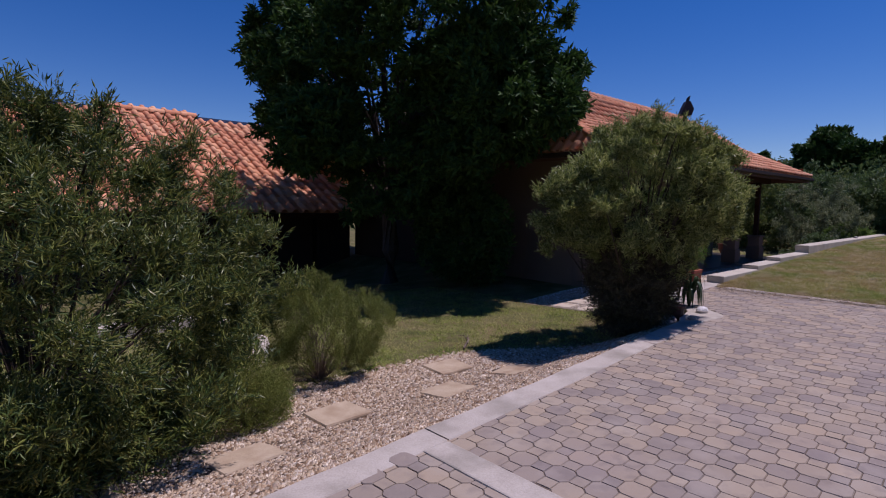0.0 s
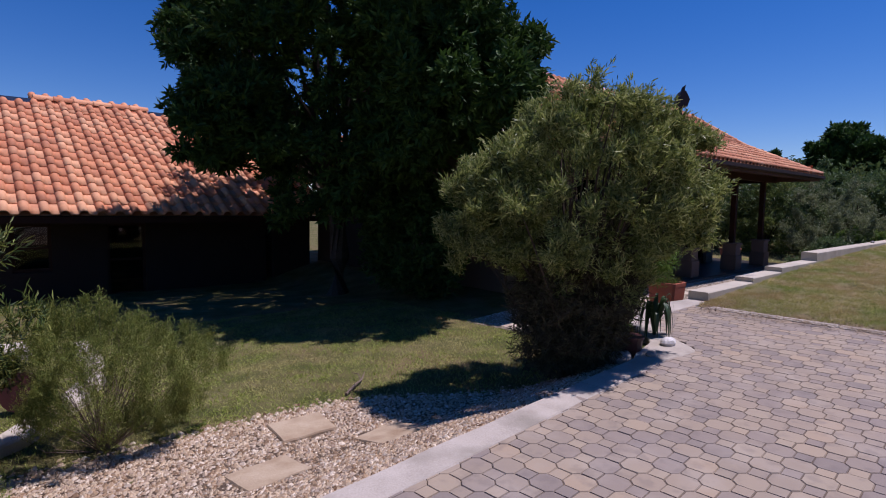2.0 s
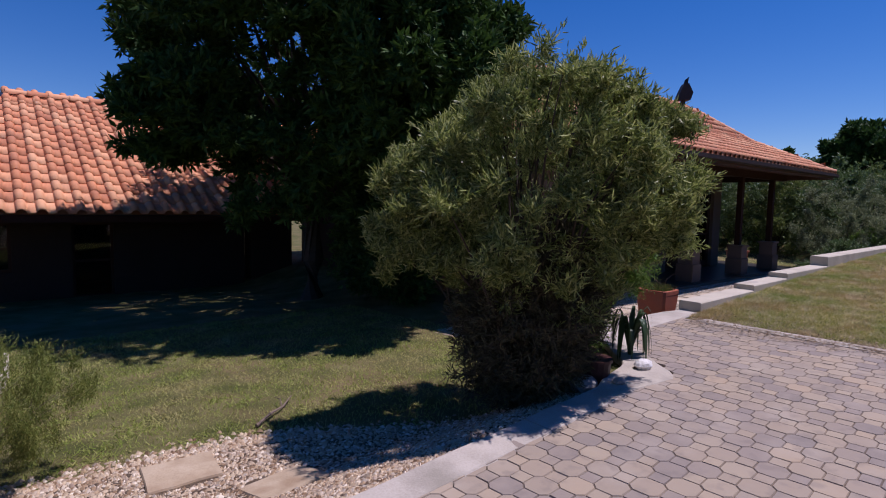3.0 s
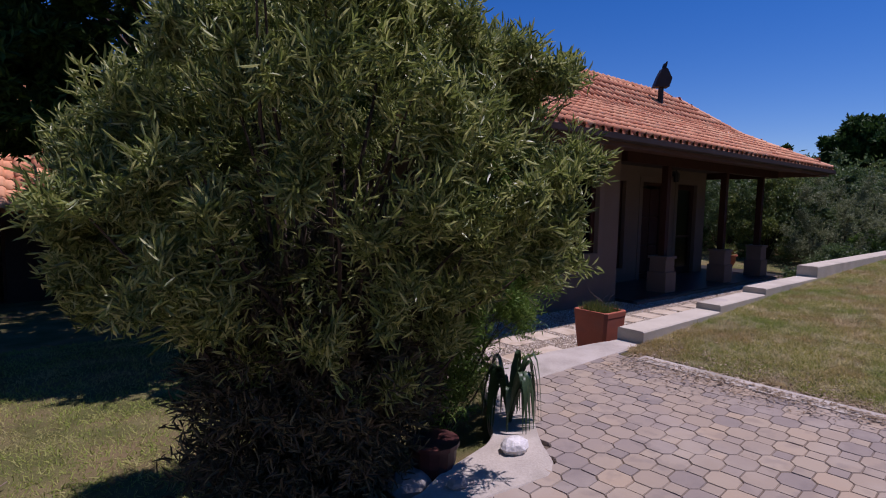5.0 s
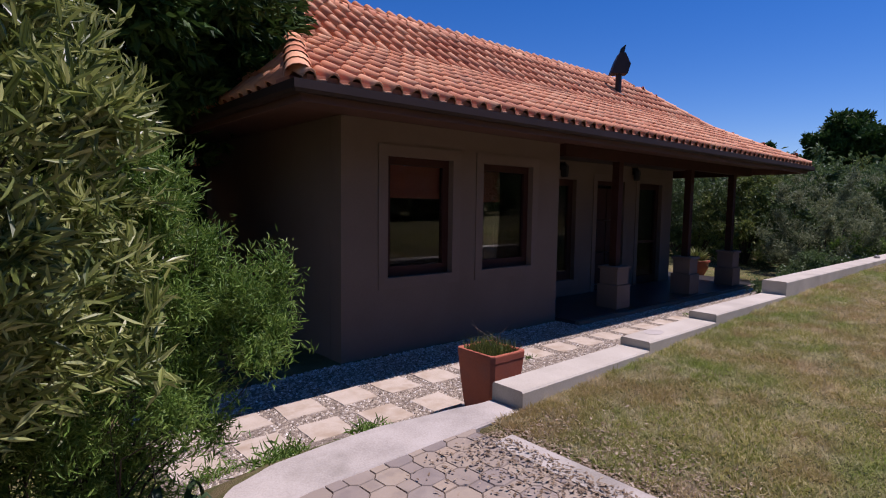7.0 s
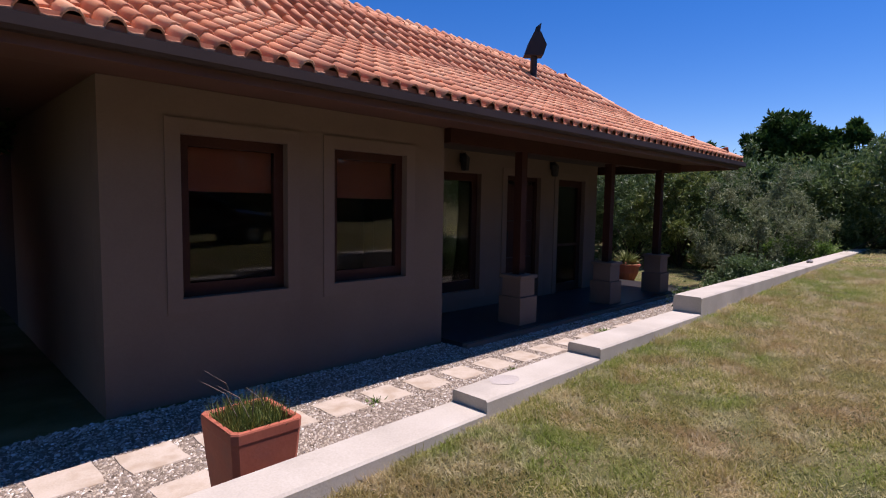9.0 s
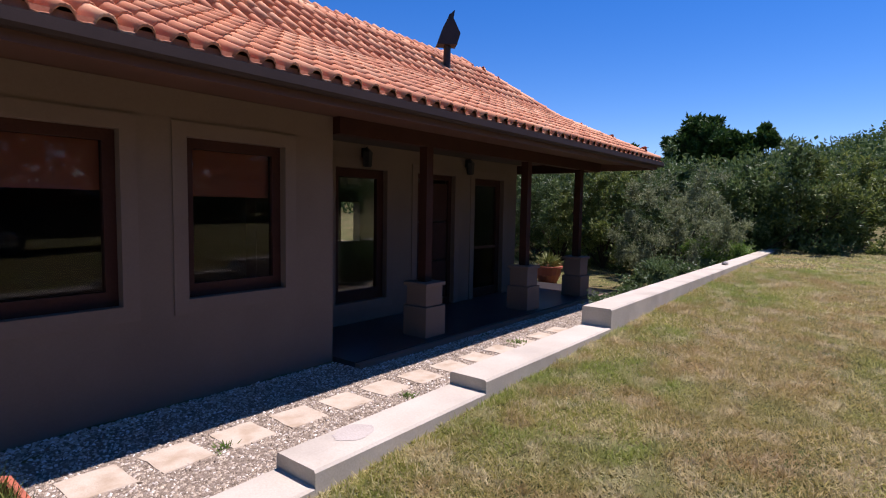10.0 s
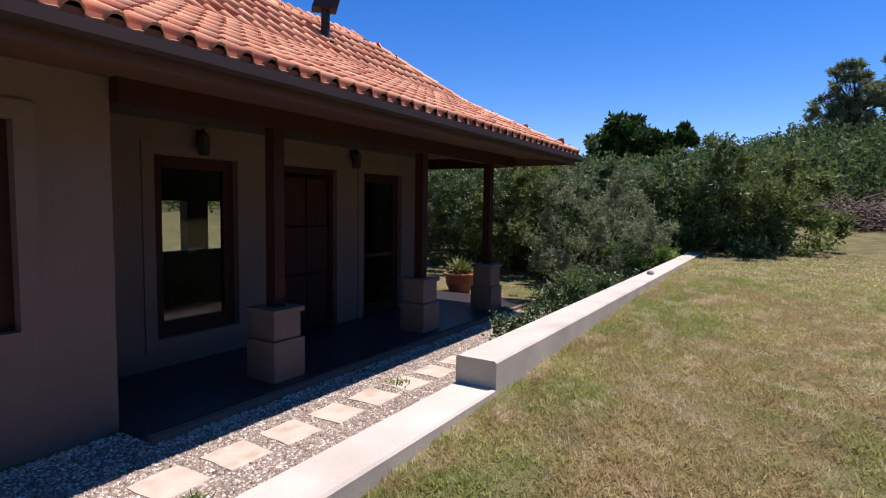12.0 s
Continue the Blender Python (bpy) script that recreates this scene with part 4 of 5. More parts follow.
tagged(blades("lawn_grass", rng, 17000, ((9.3, 22, 3.36, 3.505), lambda x, y: np.sin(x * 5.1) + np.sin(x * 2.3 + 1) + np.sin(x * 11) > -0.4), 0.07, 0.004, M_GRASS), "ragged straw-coloured grass along the wall foot", "grass")
tagged(blades("lawn_grass", rng, 20000, ((20.2, 30, 4.2, 12), lambda x, y: x > 20.2), 0.05, 0.009, M_GRASS), "thin grass behind the verandah", "grass")


def grass_tufts(rng, n, per):
    """Longer blades in small tufts, scattered over the upper lawn, denser towards the wall."""
    x = 9.2 + 11.0 * rng.random(n) ** 1.3
    y = 3.48 - 6.5 * rng.random(n) ** 1.6
    k = np.repeat(np.arange(n), per)
    x, y = x[k] + rng.normal(size=n * per) * 0.022, np.minimum(y[k] + rng.normal(size=n * per) * 0.022, 3.5)
    base = np.stack([x, y, ground_z(x, y) - 0.004], 1)
    way = unit(rng.normal(size=(n * per, 3)) * [0.7, 0.7, 0.1] + [0, 0, 0.7])
    v, q = leaf_arrays(rng, base, way, rng.uniform(0.03, 0.065, n * per) * rng.uniform(0.7, 1.3, n)[k], np.full(n * per, 0.0058))
    return tagged(arrays_mesh("grass_tufts", v, q, M_GRASS), "tufts of longer half-dry grass in the lawn", "grass", kind="stuff")


grass_tufts(rng, 26000, 11)


def leaf_litter(rng, n):
    t = rng.random(n)
    y = -3.0 + 6.4 * t ** 0.6
    x = 9.10 + rng.normal(size=n) * (0.10 + 0.22 * smooth01((y - 1.2) / 2.0)) + 0.12 * smooth01((y - 1.2) / 2.0)
    base = np.stack([x, y, np.where(x < 9.05, paved_z(x) + 0.006, upper_z(x, y) + 0.008) + rng.random(n) * 0.012], 1)
    way = unit(rng.normal(size=(n, 3)) * [1, 1, 0.12])
    side = unit(np.cross(way, [0, 0, 1]) + rng.normal(size=(n, 3)) * 0.2)
    l, w = rng.uniform(0.012, 0.045, (n, 1)), rng.uniform(0.003, 0.009, (n, 1))
    v = np.stack([base, base + way * l * 0.5 + side * w, base + way * l, base + way * l * 0.5 - side * w], 1)
    return tagged(arrays_mesh("leaf_litter", v.reshape(-1, 3), np.arange(n * 4).reshape(-1, 4), M_LITTER), "dry leaves drifted along the end of the paving", "leaf litter", kind="stuff")


leaf_litter(rng, 14000)
tagged(strip("kerb", np.array([8.94, 8.97, 9.07, 9.11]), lambda x: -6.8, lambda x: 3.30, lambda x: 0.0, lambda x: paved_z(x) + 0.006, M_KERB), "pale concrete edge at the end of the paving", "kerb", kind="structure")

# Willow-leaved bush beside the drive.


def leafy_bush(name, seed, centre, radii, foot, shoots, per, leaf, mat, label, stems=26, radius=0.022, skirt=None, bark=None, **more):
    g = np.random.default_rng(seed)
    thing = tagged(empty(name, foot), label, "bush")
    fol, tips = crown("foliage", g, centre, radii, shoots, per, leaf, mat, **more)
    of(fol, thing)
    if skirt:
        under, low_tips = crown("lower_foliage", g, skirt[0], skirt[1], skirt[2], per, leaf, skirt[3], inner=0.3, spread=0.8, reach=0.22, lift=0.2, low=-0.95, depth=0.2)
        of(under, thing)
    bm = bmesh.new()
    limbs(bm, g, foot, tips, radius, stems)
    of(part("stem", bm, bark or M_BARK, None, "grey brown stems"), thing)
    return thing


def gz(x, y):
    return float(ground_z(x, y))


# The skirt's leaves carry the shade below the dome in their colour.
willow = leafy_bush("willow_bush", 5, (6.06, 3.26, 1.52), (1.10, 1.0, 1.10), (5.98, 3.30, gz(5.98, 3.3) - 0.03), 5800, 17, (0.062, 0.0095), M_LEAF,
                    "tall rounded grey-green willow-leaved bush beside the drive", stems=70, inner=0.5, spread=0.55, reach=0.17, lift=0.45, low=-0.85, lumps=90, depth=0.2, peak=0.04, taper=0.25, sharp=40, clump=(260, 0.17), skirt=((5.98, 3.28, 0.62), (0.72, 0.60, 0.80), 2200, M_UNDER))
# Boughs that lean out of the main dome.
for seed, mid, rad, count in ((12, (6.64, 2.68, 1.60), (0.40, 0.40, 0.62), 1000), (14, (5.36, 3.70, 1.38), (0.45, 0.45, 0.62), 1000)):
    bough, bough_tips = crown("foliage", np.random.default_rng(seed), mid, rad, count, 17, (0.064, 0.0098), M_LEAF, inner=0.4, spread=0.55, reach=0.17, lift=0.45, low=-0.75, lumps=40, depth=0.25, sharp=40, clump=(60, 0.12))
    of(bough, willow)
    bm = bmesh.new()
    limbs(bm, np.random.default_rng(seed + 1), (6.0, 3.25, 0.5), bough_tips, 0.015, 12)
    of(part("stem", bm, M_BARK), willow)
leafy_bush("willow_bush", 6, (0.03, 4.55, 0.80), (1.70, 1.36, 1.34), (0.2, 4.8, gz(0.2, 4.8) - 0.03), 9500, 17, (0.066, 0.0108), M_LEAF_L,
           "broad dark green willow-leaved bush at the pebble strip", stems=50, inner=0.45, spread=0.6, reach=0.24, lift=0.45, low=-0.9, lumps=90, depth=0.22, sharp=40, clump=(480, 0.20), skirt=((-0.15, 3.85, 0.0), (1.15, 0.75, 0.5), 1600, M_LEAF_L))
leafy_bush("heath_shrub", 7, (2.48, 4.70, 0.32), (0.64, 0.54, 0.48), (2.42, 4.62, gz(2.42, 4.62) - 0.02), 2900, 24, (0.026, 0.0045), M_SHRUB,
           "fine-leaved olive green heath shrub with bare twiggy base", stems=110, radius=0.0038, bark=M_TWIG, inner=0.35, spread=0.55, reach=0.18, lift=1.3, low=-0.75, lumps=30, depth=0.4, taper=0.3, clump=(120, 0.10))
leafy_bush("heath_shrub", 8, (1.42, 4.05, -0.1), (0.46, 0.36, 0.34), (1.42, 4.02, gz(1.42, 4.02) - 0.02), 1500, 22, (0.026, 0.005), M_SHRUB,
           "low fine-leaved heath shrub spilling on pebbles", stems=40, radius=0.006, inner=0.4, spread=0.6, reach=0.14, lift=0.9, low=-0.4)
leafy_bush("feathery_shrub", 9, (7.14, 3.46, 1.22), (0.50, 0.45, 0.46), (6.98, 3.55, gz(6.98, 3.55) - 0.02), 2600, 20, (0.040, 0.0066), M_FEATHER,
           "bright green feathery shrub growing beside the willow bush", stems=40, radius=0.008, inner=0.3, spread=0.7, reach=0.2, lift=0.6, low=-0.85, lumps=30, depth=0.45, clump=(70, 0.13), skirt=((6.98, 3.50, 0.52), (0.44, 0.38, 0.48), 900, M_FEATHER))

# Large shade tree over the lawn.
g = np.random.default_rng(31)
tree = tagged(empty("shade_tree", (7.95, 10.9, gz(7.95, 10.9))), "large dense dark green shade tree over the lawn", "tree")
fol, tips = crown("crown", g, (8.0, 10.5, 4.6), (3.7, 3.6, 3.6), 15000, 14, (0.15, 0.052), M_TREE, flat=0.35, inner=0.62, spread=0.7, reach=0.22, lift=0.3, low=-0.9, lumps=110, depth=0.42, taper=0.2, sharp=36, clump=(560, 0.42))
of(fol, tree)
side_fol, side_tips = crown("crown", g, (7.65, 7.35, 3.65), (1.65, 1.5, 1.30), 4200, 13, (0.15, 0.052), M_TREE, flat=0.35, inner=0.55, spread=0.7, reach=0.22, lift=0.3, low=-0.9, lumps=40, depth=0.34, clump=(110, 0.36))
of(side_fol, tree)
# Added low foliage, standing in for the darkness in front of the west wall.
shade_fill_fol, under_tips = crown("crown", g, (8.35, 8.7, 0.95), (0.85, 1.4, 1.35), 1600, 12, (0.12, 0.045), M_TREE, inner=0.4, spread=0.9, reach=0.3, lift=0.2, low=-0.95, lumps=30, depth=0.3)
of(shade_fill_fol, tree)
low_fol, low_tips = crown("crown", g, (5.2, 9.4, 2.85), (0.88, 0.9, 0.72), 1300, 13, (0.15, 0.052), M_TREE, flat=0.35, inner=0.45, spread=0.7, reach=0.22, lift=0.3, low=-0.9, lumps=30, depth=0.3, clump=(50, 0.3))
of(low_fol, tree)
bm = bmesh.new()
tube(bm, [(7.95, 10.9, gz(7.95, 10.9) - 0.1), (7.97, 10.88, 0.3), (7.9, 10.9, 1.4), (7.95, 10.85, 2.6)], [0.30, 0.22, 0.19, 0.14], 10)
limbs(bm, g, (7.93, 10.88, 1.4), tips, 0.07, 40)
limbs(bm, g, (7.93, 10.86, 1.2), side_tips, 0.06, 10)
limbs(bm, g, (7.93, 10.86, 1.8), low_tips, 0.05, 8)
of(part("trunk", bm, M_BARK), tree)


def strap_plant(x, y, z, n, length, seed):
    g = np.random.default_rng(seed)
    plant = tagged(empty("strap_leaf_plant", (x, y, z)), "clump of arching glossy strap leaves by the drive edge", "plant")
    for k in range(n):
        a = g.uniform(0, 6.28)
        l, w = length * g.uniform(0.7, 1.15), g.uniform(0.015, 0.024)
        out, side = Vector((math.cos(a), math.sin(a), 0)), Vector((-math.sin(a), math.cos(a), 0))
        bm = bmesh.new()
        rows = []
        rise = g.uniform(1.1, 1.6)
        for t in np.linspace(0, 1, 9):
            p = Vector((x, y, z)) + out * (l * 0.40 * (1 - (1 - t) ** 1.6)) + Vector((0, 0, l * rise * (2.6 * t - 2.7 * t * t)))
            p.z = max(p.z, z - 0.02)
            ww = w * (1 - t ** 3) * (0.6 + 0.4 * min(1, t * 4))
            rows.append([bm.verts.new(p - side * ww), bm.verts.new(p - Vector((0, 0, 0.3 * ww))), bm.verts.new(p + side * ww)])
        for r, s in zip(rows, rows[1:]):
            for j in (0, 1):
                bm.faces.new((r[j], r[j + 1], s[j + 1], s[j]))
        of(part("strap_leaf", bm, M_STRAP, None, "", True), plant)
    return plant


strap_plant(7.20, 3.10, 0.14, 42, 0.44, 4)


def rock(x, y, s, mat, name="garden_stone", label="small grey garden stone by the kerb", lie=None):
    g = np.random.default_rng(int(x * 100 + y * 10))
    bm = bmesh.new()
    bmesh.ops.create_icosphere(bm, subdivisions=2, radius=s)
    for vv in bm.verts:
        vv.co = Vector((vv.co.x * 1.2, vv.co.y * 0.9, vv.co.z * 0.7)) * (1 + 0.18 * noise.noise(vv.co * (2.2 / s) + Vector((x, y, 0)))) + Vector((x, y, (gz(x, y) if lie is None else lie) + s * 0.35))
    return tagged(part(name, bm, mat), label, "stone")


tagged(rock(6.95, 2.82, 0.075, M_QUARTZ, lie=0.155), "rough white quartz stone on the concrete apron")
rock(6.35, 2.98, 0.11, M_ROCK)
rock(6.46, 2.74, 0.05, M_ROCK, lie=0.14)
tagged(rock(19.45, 3.64, 0.055, M_ROCK, lie=0.69), "dark stone lying on the low wall")
tagged(rock(13.6, 1.2, 0.04, M_QUARTZ), "pale pebble lying on the lawn")

# Terracotta trough against the low wall.


def planter(x0, x1, y0, y1, z0, z1):
    pot = tagged(empty("planter", ((x0 + x1) / 2, (y0 + y1) / 2, z0)), "square tapered terracotta planter with thin grassy plants", "planter")
    bm = bmesh.new()
    cx, cy = (x0 + x1) / 2, (y0 + y1) / 2
    rings = []
    for t, s, ins in ((0, 0.74, 0), (0.25, 0.84, 0), (0.6, 0.94, 0), (0.88, 1.0, 0), (0.90, 1.015, 0), (0.985, 1.025, 0), (1.0, 1.01, 0), (1.0, 0.89, 0), (0.985, 0.85, 0), (0.86, 0.84, 0)):
        hx, hy = (x1 - x0) / 2 * s, (y1 - y0) / 2 * s
        z = z0 + (z1 - z0) * t
        c = 0.03
        rings.append([bm.verts.new((cx + a, cy + b, z)) for a, b in ((-hx + c, -hy), (hx - c, -hy), (hx, -hy + c), (hx, hy - c), (hx - c, hy), (-hx + c, hy), (-hx, hy - c), (-hx, -hy + c))])
    for r, s in zip(rings, rings[1:]):
        for k in range(8):
            bm.faces.new((r[k], r[(k + 1) % 8], s[(k + 1) % 8], s[k]))
    bm.faces.new(rings[0][::-1])
    of(part("pot", bm, M_POT), pot)
    zs = z0 + (z1 - z0) * 0.88
    of(boxed("soil", (x0 + 0.04, x1 - 0.04, y0 + 0.04, y1 - 0.04, zs - 0.05, zs), M_SOIL), pot)
    g = np.random.default_rng(8)
    n = 1500
    base = np.stack([g.uniform(x0 + 0.05, x1 - 0.05, n), g.uniform(y0 + 0.05, y1 - 0.05, n), np.full(n, zs)], 1)
    way = unit(g.normal(size=(n, 3)) * 0.35 + [0, 0, 1])
    v, q = leaf_arrays(g, base, way, g.uniform(0.07, 0.19, n), g.uniform(0.003, 0.006, n))
    of(arrays_mesh("grass_tuft", v, q, M_LEAF_L), pot)
    bm = bmesh.new()
    for k in range(6):
        a, l = g.uniform(2.2, 4.6), g.uniform(0.18, 0.38)
        b = Vector((cx + g.uniform(-0.12, 0.12), cy + g.uniform(-0.12, 0.12), zs))
        tube(bm, [b, b + Vector((math.cos(a) * l * 0.3, math.sin(a) * l * 0.3, l * 0.7)), b + Vector((math.cos(a) * l * 0.7, math.sin(a) * l * 0.7, l))], [0.003, 0.0025, 0.001], 4)
    of(part("dry_stalks", bm, M_TWIG), pot)
    return pot


planter(9.88, 10.28, 4.20, 4.64, -0.24, 0.345)


def round_pot(x, y, z, r, h, label, mat=None):
    pot = tagged(empty("plant_pot", (x, y, z)), label, "plant pot")
    bm = bmesh.new()
    tube(bm, [(x, y, z), (x, y, z + h * 0.5), (x, y, z + h * 0.9), (x, y, z + h * 0.9), (x, y, z + h)], [r * 0.65, r * 0.95, r, r * 1.1, r * 1.1], 16)
    of(part("pot", bm, mat or M_POT), pot)
    return pot


round_pot(6.50, 2.99, gz(6.50, 2.99) - 0.01, 0.13, 0.22, "maroon pot beneath the willow bush, coloured dark for the shade", M_MAROON)
urn = round_pot(2.18, 6.15, gz(2.18, 6.15) - 0.01, 0.15, 0.26, "toppled clay pot lying on the grass, coloured dark for the shade", M_MAROON)
urn.matrix_basis = Matrix.Translation((2.18, 6.15, gz(2.18, 6.15) + 0.13)) @ Euler((radians(72), 0, radians(-35))).to_matrix().to_4x4()
aloe = round_pot(21.65, 7.98, gz(21.65, 7.98) - 0.01, 0.32, 0.42, "terracotta pot with a rosette of pale green succulent leaves")
g = np.random.default_rng(15)
n = 260
d = unit(g.normal(size=(n, 3)) * [1, 1, 0.5] + [0, 0, 0.35])
v, q = leaf_arrays(g, np.array([21.65, 7.98, gz(21.65, 7.98) + 0.42]) + d * 0.06, d, g.uniform(0.22, 0.38, n), g.uniform(0.03, 0.045, n))
of(arrays_mesh("succulent_leaves", v, q, M_ALOE), aloe)

# Edging and step of the side path behind the heath shrub.
pts = [(1.35, 4.72), (1.94, 5.15), (2.4, 5.9), (2.67, 6.6), (2.78, 7.6), (2.8, 8.6)]
bm = bmesh.new()
rings = []
for k, (x, y) in enumerate(pts):
    a, b = Vector(pts[max(0, k - 1)]), Vector(pts[min(len(pts) - 1, k + 1)])
    w = (b - a).normalized()
    nn = Vector((-w.y, w.x))
    z = gz(x, y)
    rings.append([bm.verts.new((x + nn.x * s, y + nn.y * s, z + h)) for s, h in ((-0.11, -0.2), (-0.11, 0.075), (-0.09, 0.09), (0.09, 0.09), (0.11, 0.075), (0.11, -0.2))])
for r, s in zip(rings, rings[1:]):
    for k in range(5):
        bm.faces.new((r[k], r[k + 1], s[k + 1], s[k]))
bm.faces.new(rings[0])
bm.faces.new(rings[-1][::-1])
tagged(part("path_edging", bm, M_CONCRETE), "pale concrete edging curving past the heath shrub", "edging")
tagged(boxed("garden_step", (0.6, 2.5, 8.35, 8.75, gz(1.8, 8.5) - 0.2, gz(1.8, 8.5) + 0.16), M_CONCRETE, bevel=0.02), "worn concrete garden step on the slope", "step")

# ---- scrub, hedge and far trees ----


def scrub(name, seed, centre, radii, shoots, leaf, mat, label, category="bush", per=8, clump=(60, 0.34)):
    g = np.random.default_rng(seed)
    thing = tagged(empty(name, (centre[0], centre[1], gz(centre[0], centre[1]) - 0.05)), label, category)
    fol, tips = crown("foliage", g, centre, radii, shoots, per, leaf, mat, inner=0.6, spread=0.8, reach=0.3, lift=0.4, low=-0.92, lumps=70, depth=0.6, sharp=32, clump=clump)
    of(fol, thing)
    bm = bmesh.new()
    limbs(bm, g, (centre[0], centre[1], gz(centre[0], centre[1]) - 0.05), tips, 0.03, 10)
    of(part("stem", bm, M_BARK), thing)


g = np.random.default_rng(77)
HEDGE = [(25.2, 2.75), (24.9, 3.2), (25.6, 4.6), (26.4, 2.95), (25.3, 6.4), (26.6, 6.0), (25.6, 8.2), (26.2, 10.0), (26.6, 12.2), (27.4, 14.4), (28.0, 16.8), (28.0, 4.4), (28.2, 7.6), (28.6, 10.6), (28.8, 13.4), (27.9, 2.9), (24.4, 4.4), (29.6, 19.5), (30.0, 6.0), (29.6, 3.2), (30.4, 9.2), (30.8, 12.6), (31.0, 15.8), (30.2, 21.5), (26.4, 8.9), (26.9, 11.2)]
for k, (x, y) in enumerate(HEDGE):
    rad = g.uniform(1.15, 1.6)
    top_z = g.uniform(2.3, 2.9) + 0.06 * (x - 25)
    mid = (top_z + gz(x, y)) / 2 + 0.15
    scrub("scrub_bush", 100 + k, (x, y, mid), (rad, rad, (top_z - gz(x, y)) / 2), 1700, (0.12, 0.042), (M_HEDGE3, M_HEDGE, M_HEDGE)[k % 3], "dense dark green coastal scrub behind the lawn", per=8)
scrub("pale_bush", 140, (22.2, 5.1, 0.86), (1.05, 1.0, 1.2), 3200, (0.07, 0.02), M_HEDGE2, "rounded pale grey-green bush behind the low wall", per=10, clump=(130, 0.17))
scrub("low_bush", 141, (18.5, 4.28, 0.20), (1.75, 0.42, 0.50), 2200, (0.06, 0.025), M_HEDGE, "low green bush sprawling against the wall", per=9, clump=(60, 0.14))
scrub("low_bush", 142, (22.9, 4.4, 0.62), (1.0, 0.5, 0.50), 1500, (0.06, 0.025), M_FEATHER, "bright green low bush by the wall", per=9, clump=(40, 0.16))


def far_tree(seed, x, y, h, r, label, lobes, leaf, mat, shoots=900):
    """A tree at some distance: a trunk, and a crown of lobes (x, y, z, radius) in shares of its radius and height."""
    g = np.random.default_rng(seed)
    z0 = gz(x, y)
    thing = tagged(empty("tree", (x, y, z0)), label, "tree")
    bm = bmesh.new()
    tube(bm, [(x, y, z0 - 0.2), (x + 0.1, y, z0 + h * 0.3), (x, y, z0 + h * 0.6)], [h * 0.03, h * 0.022, h * 0.015], 8)
    for a, b, c, q in lobes:
        fol, tips = crown("crown", g, (x + a * r, y + b * r, z0 + c * h), (q * r, q * r, q * r * 0.85), int(shoots * q), 11, leaf, mat, inner=0.5, spread=0.8, reach=0.35, lift=0.3, low=-0.8, lumps=30, depth=0.6, clump=(max(8, int(46 * q)), 0.24 * r * q ** 0.5))
        of(fol, thing)
        limbs(bm, g, (x, y, z0 + h * 0.4), tips, h * 0.01, 8)
    of(part("trunk", bm, M_BARK), thing)


DOME = ((0, 0, 0.62, 0.72), (0.2, 0.75, 0.52, 0.5), (-0.1, -0.8, 0.56, 0.42), (-0.2, -1.25, 0.66, 0.26), (0.3, 0.3, 0.8, 0.42))
OPEN = ((0, 0, 0.70, 0.5), (0.2, 0.62, 0.55, 0.42), (-0.1, -0.65, 0.62, 0.45), (0.1, 0.2, 0.88, 0.34), (0.1, 0.1, 0.45, 0.5))
far_tree(201, 44.5, 9.7, 5.5, 2.3, "dark rounded tree standing above the scrub", DOME, (0.30, 0.13), M_TREE, 1500)
far_tree(203, 43.0, 13.6, 3.9, 1.1, "small dark tree above the scrub", OPEN, (0.22, 0.09), M_TREE)
far_tree(204, 43.4, 15.6, 3.5, 0.8, "small dark tree above the scrub", OPEN, (0.22, 0.09), M_TREE)
far_tree(202, 60.0, -1.9, 7.4, 2.6, "tall open-crowned tree on the wooded rise", OPEN, (0.26, 0.07), M_HEDGE2)
far_tree(205, 62.0, -5.5, 8.0, 3.0, "tall open-crowned tree on the wooded rise", OPEN, (0.26, 0.07), M_HEDGE2)

# Unseen scrub added behind the viewpoint; it blocks the sky from the panes' reflections.
for k in range(9):
    scrub("reflection_screen_bush", 160 + k, (-6 + 4.6 * k, -13.5 + 0.8 * math.sin(k * 2.1), 2.6), (3.2, 2.2, 4.0), 1300, (0.32, 0.16), M_TREE, "tall dense scrub added out of view to darken window reflections", per=9, clump=None)

# Wooded rise.
g = np.random.default_rng(55)
n = 3000
x = g.uniform(35, 88, n)
y = g.uniform(-22, 50, n)
keep = (x > 36.5) | (y > 4)
x, y = x[keep], y[keep]
z = ground_z(x, y)
cl = np.stack([x, y, z + g.uniform(0.2, 2.2, len(x))], 1)
per = 60
k = np.repeat(np.arange(len(x)), per)
base = cl[k] + unit(g.normal(size=(len(k), 3))) * (0.7 + 0.75 * g.random((len(k), 1)) ** 0.5) * [1, 1, 0.85]
way = unit(g.normal(size=(len(k), 3)) + [0, 0, 0.5])
v, q = leaf_arrays(g, base, way, g.uniform(0.22, 0.42, len(k)), g.uniform(0.10, 0.2, len(k)))
tagged(arrays_mesh("far_woods", v, q, M_WOODS), "dense scrub woodland on the far rise", "woods", kind="stuff")
# Cut branches heaped at the foot of the rise.
bm = bmesh.new()
for k in range(700):
    b = Vector((34.3 + g.uniform(-1, 1), g.uniform(-6, 1.0), 0))
    b.z = gz(b.x, b.y) + g.uniform(0, 0.7)
    d = Vector((g.normal(), g.normal(), abs(g.normal()) * 0.5)).normalized() * g.uniform(0.6, 1.6)
    tube(bm, [b, b + d * 0.5 + Vector((0, 0, 0.1)), b + d], [0.03, 0.02, 0.006], 4)
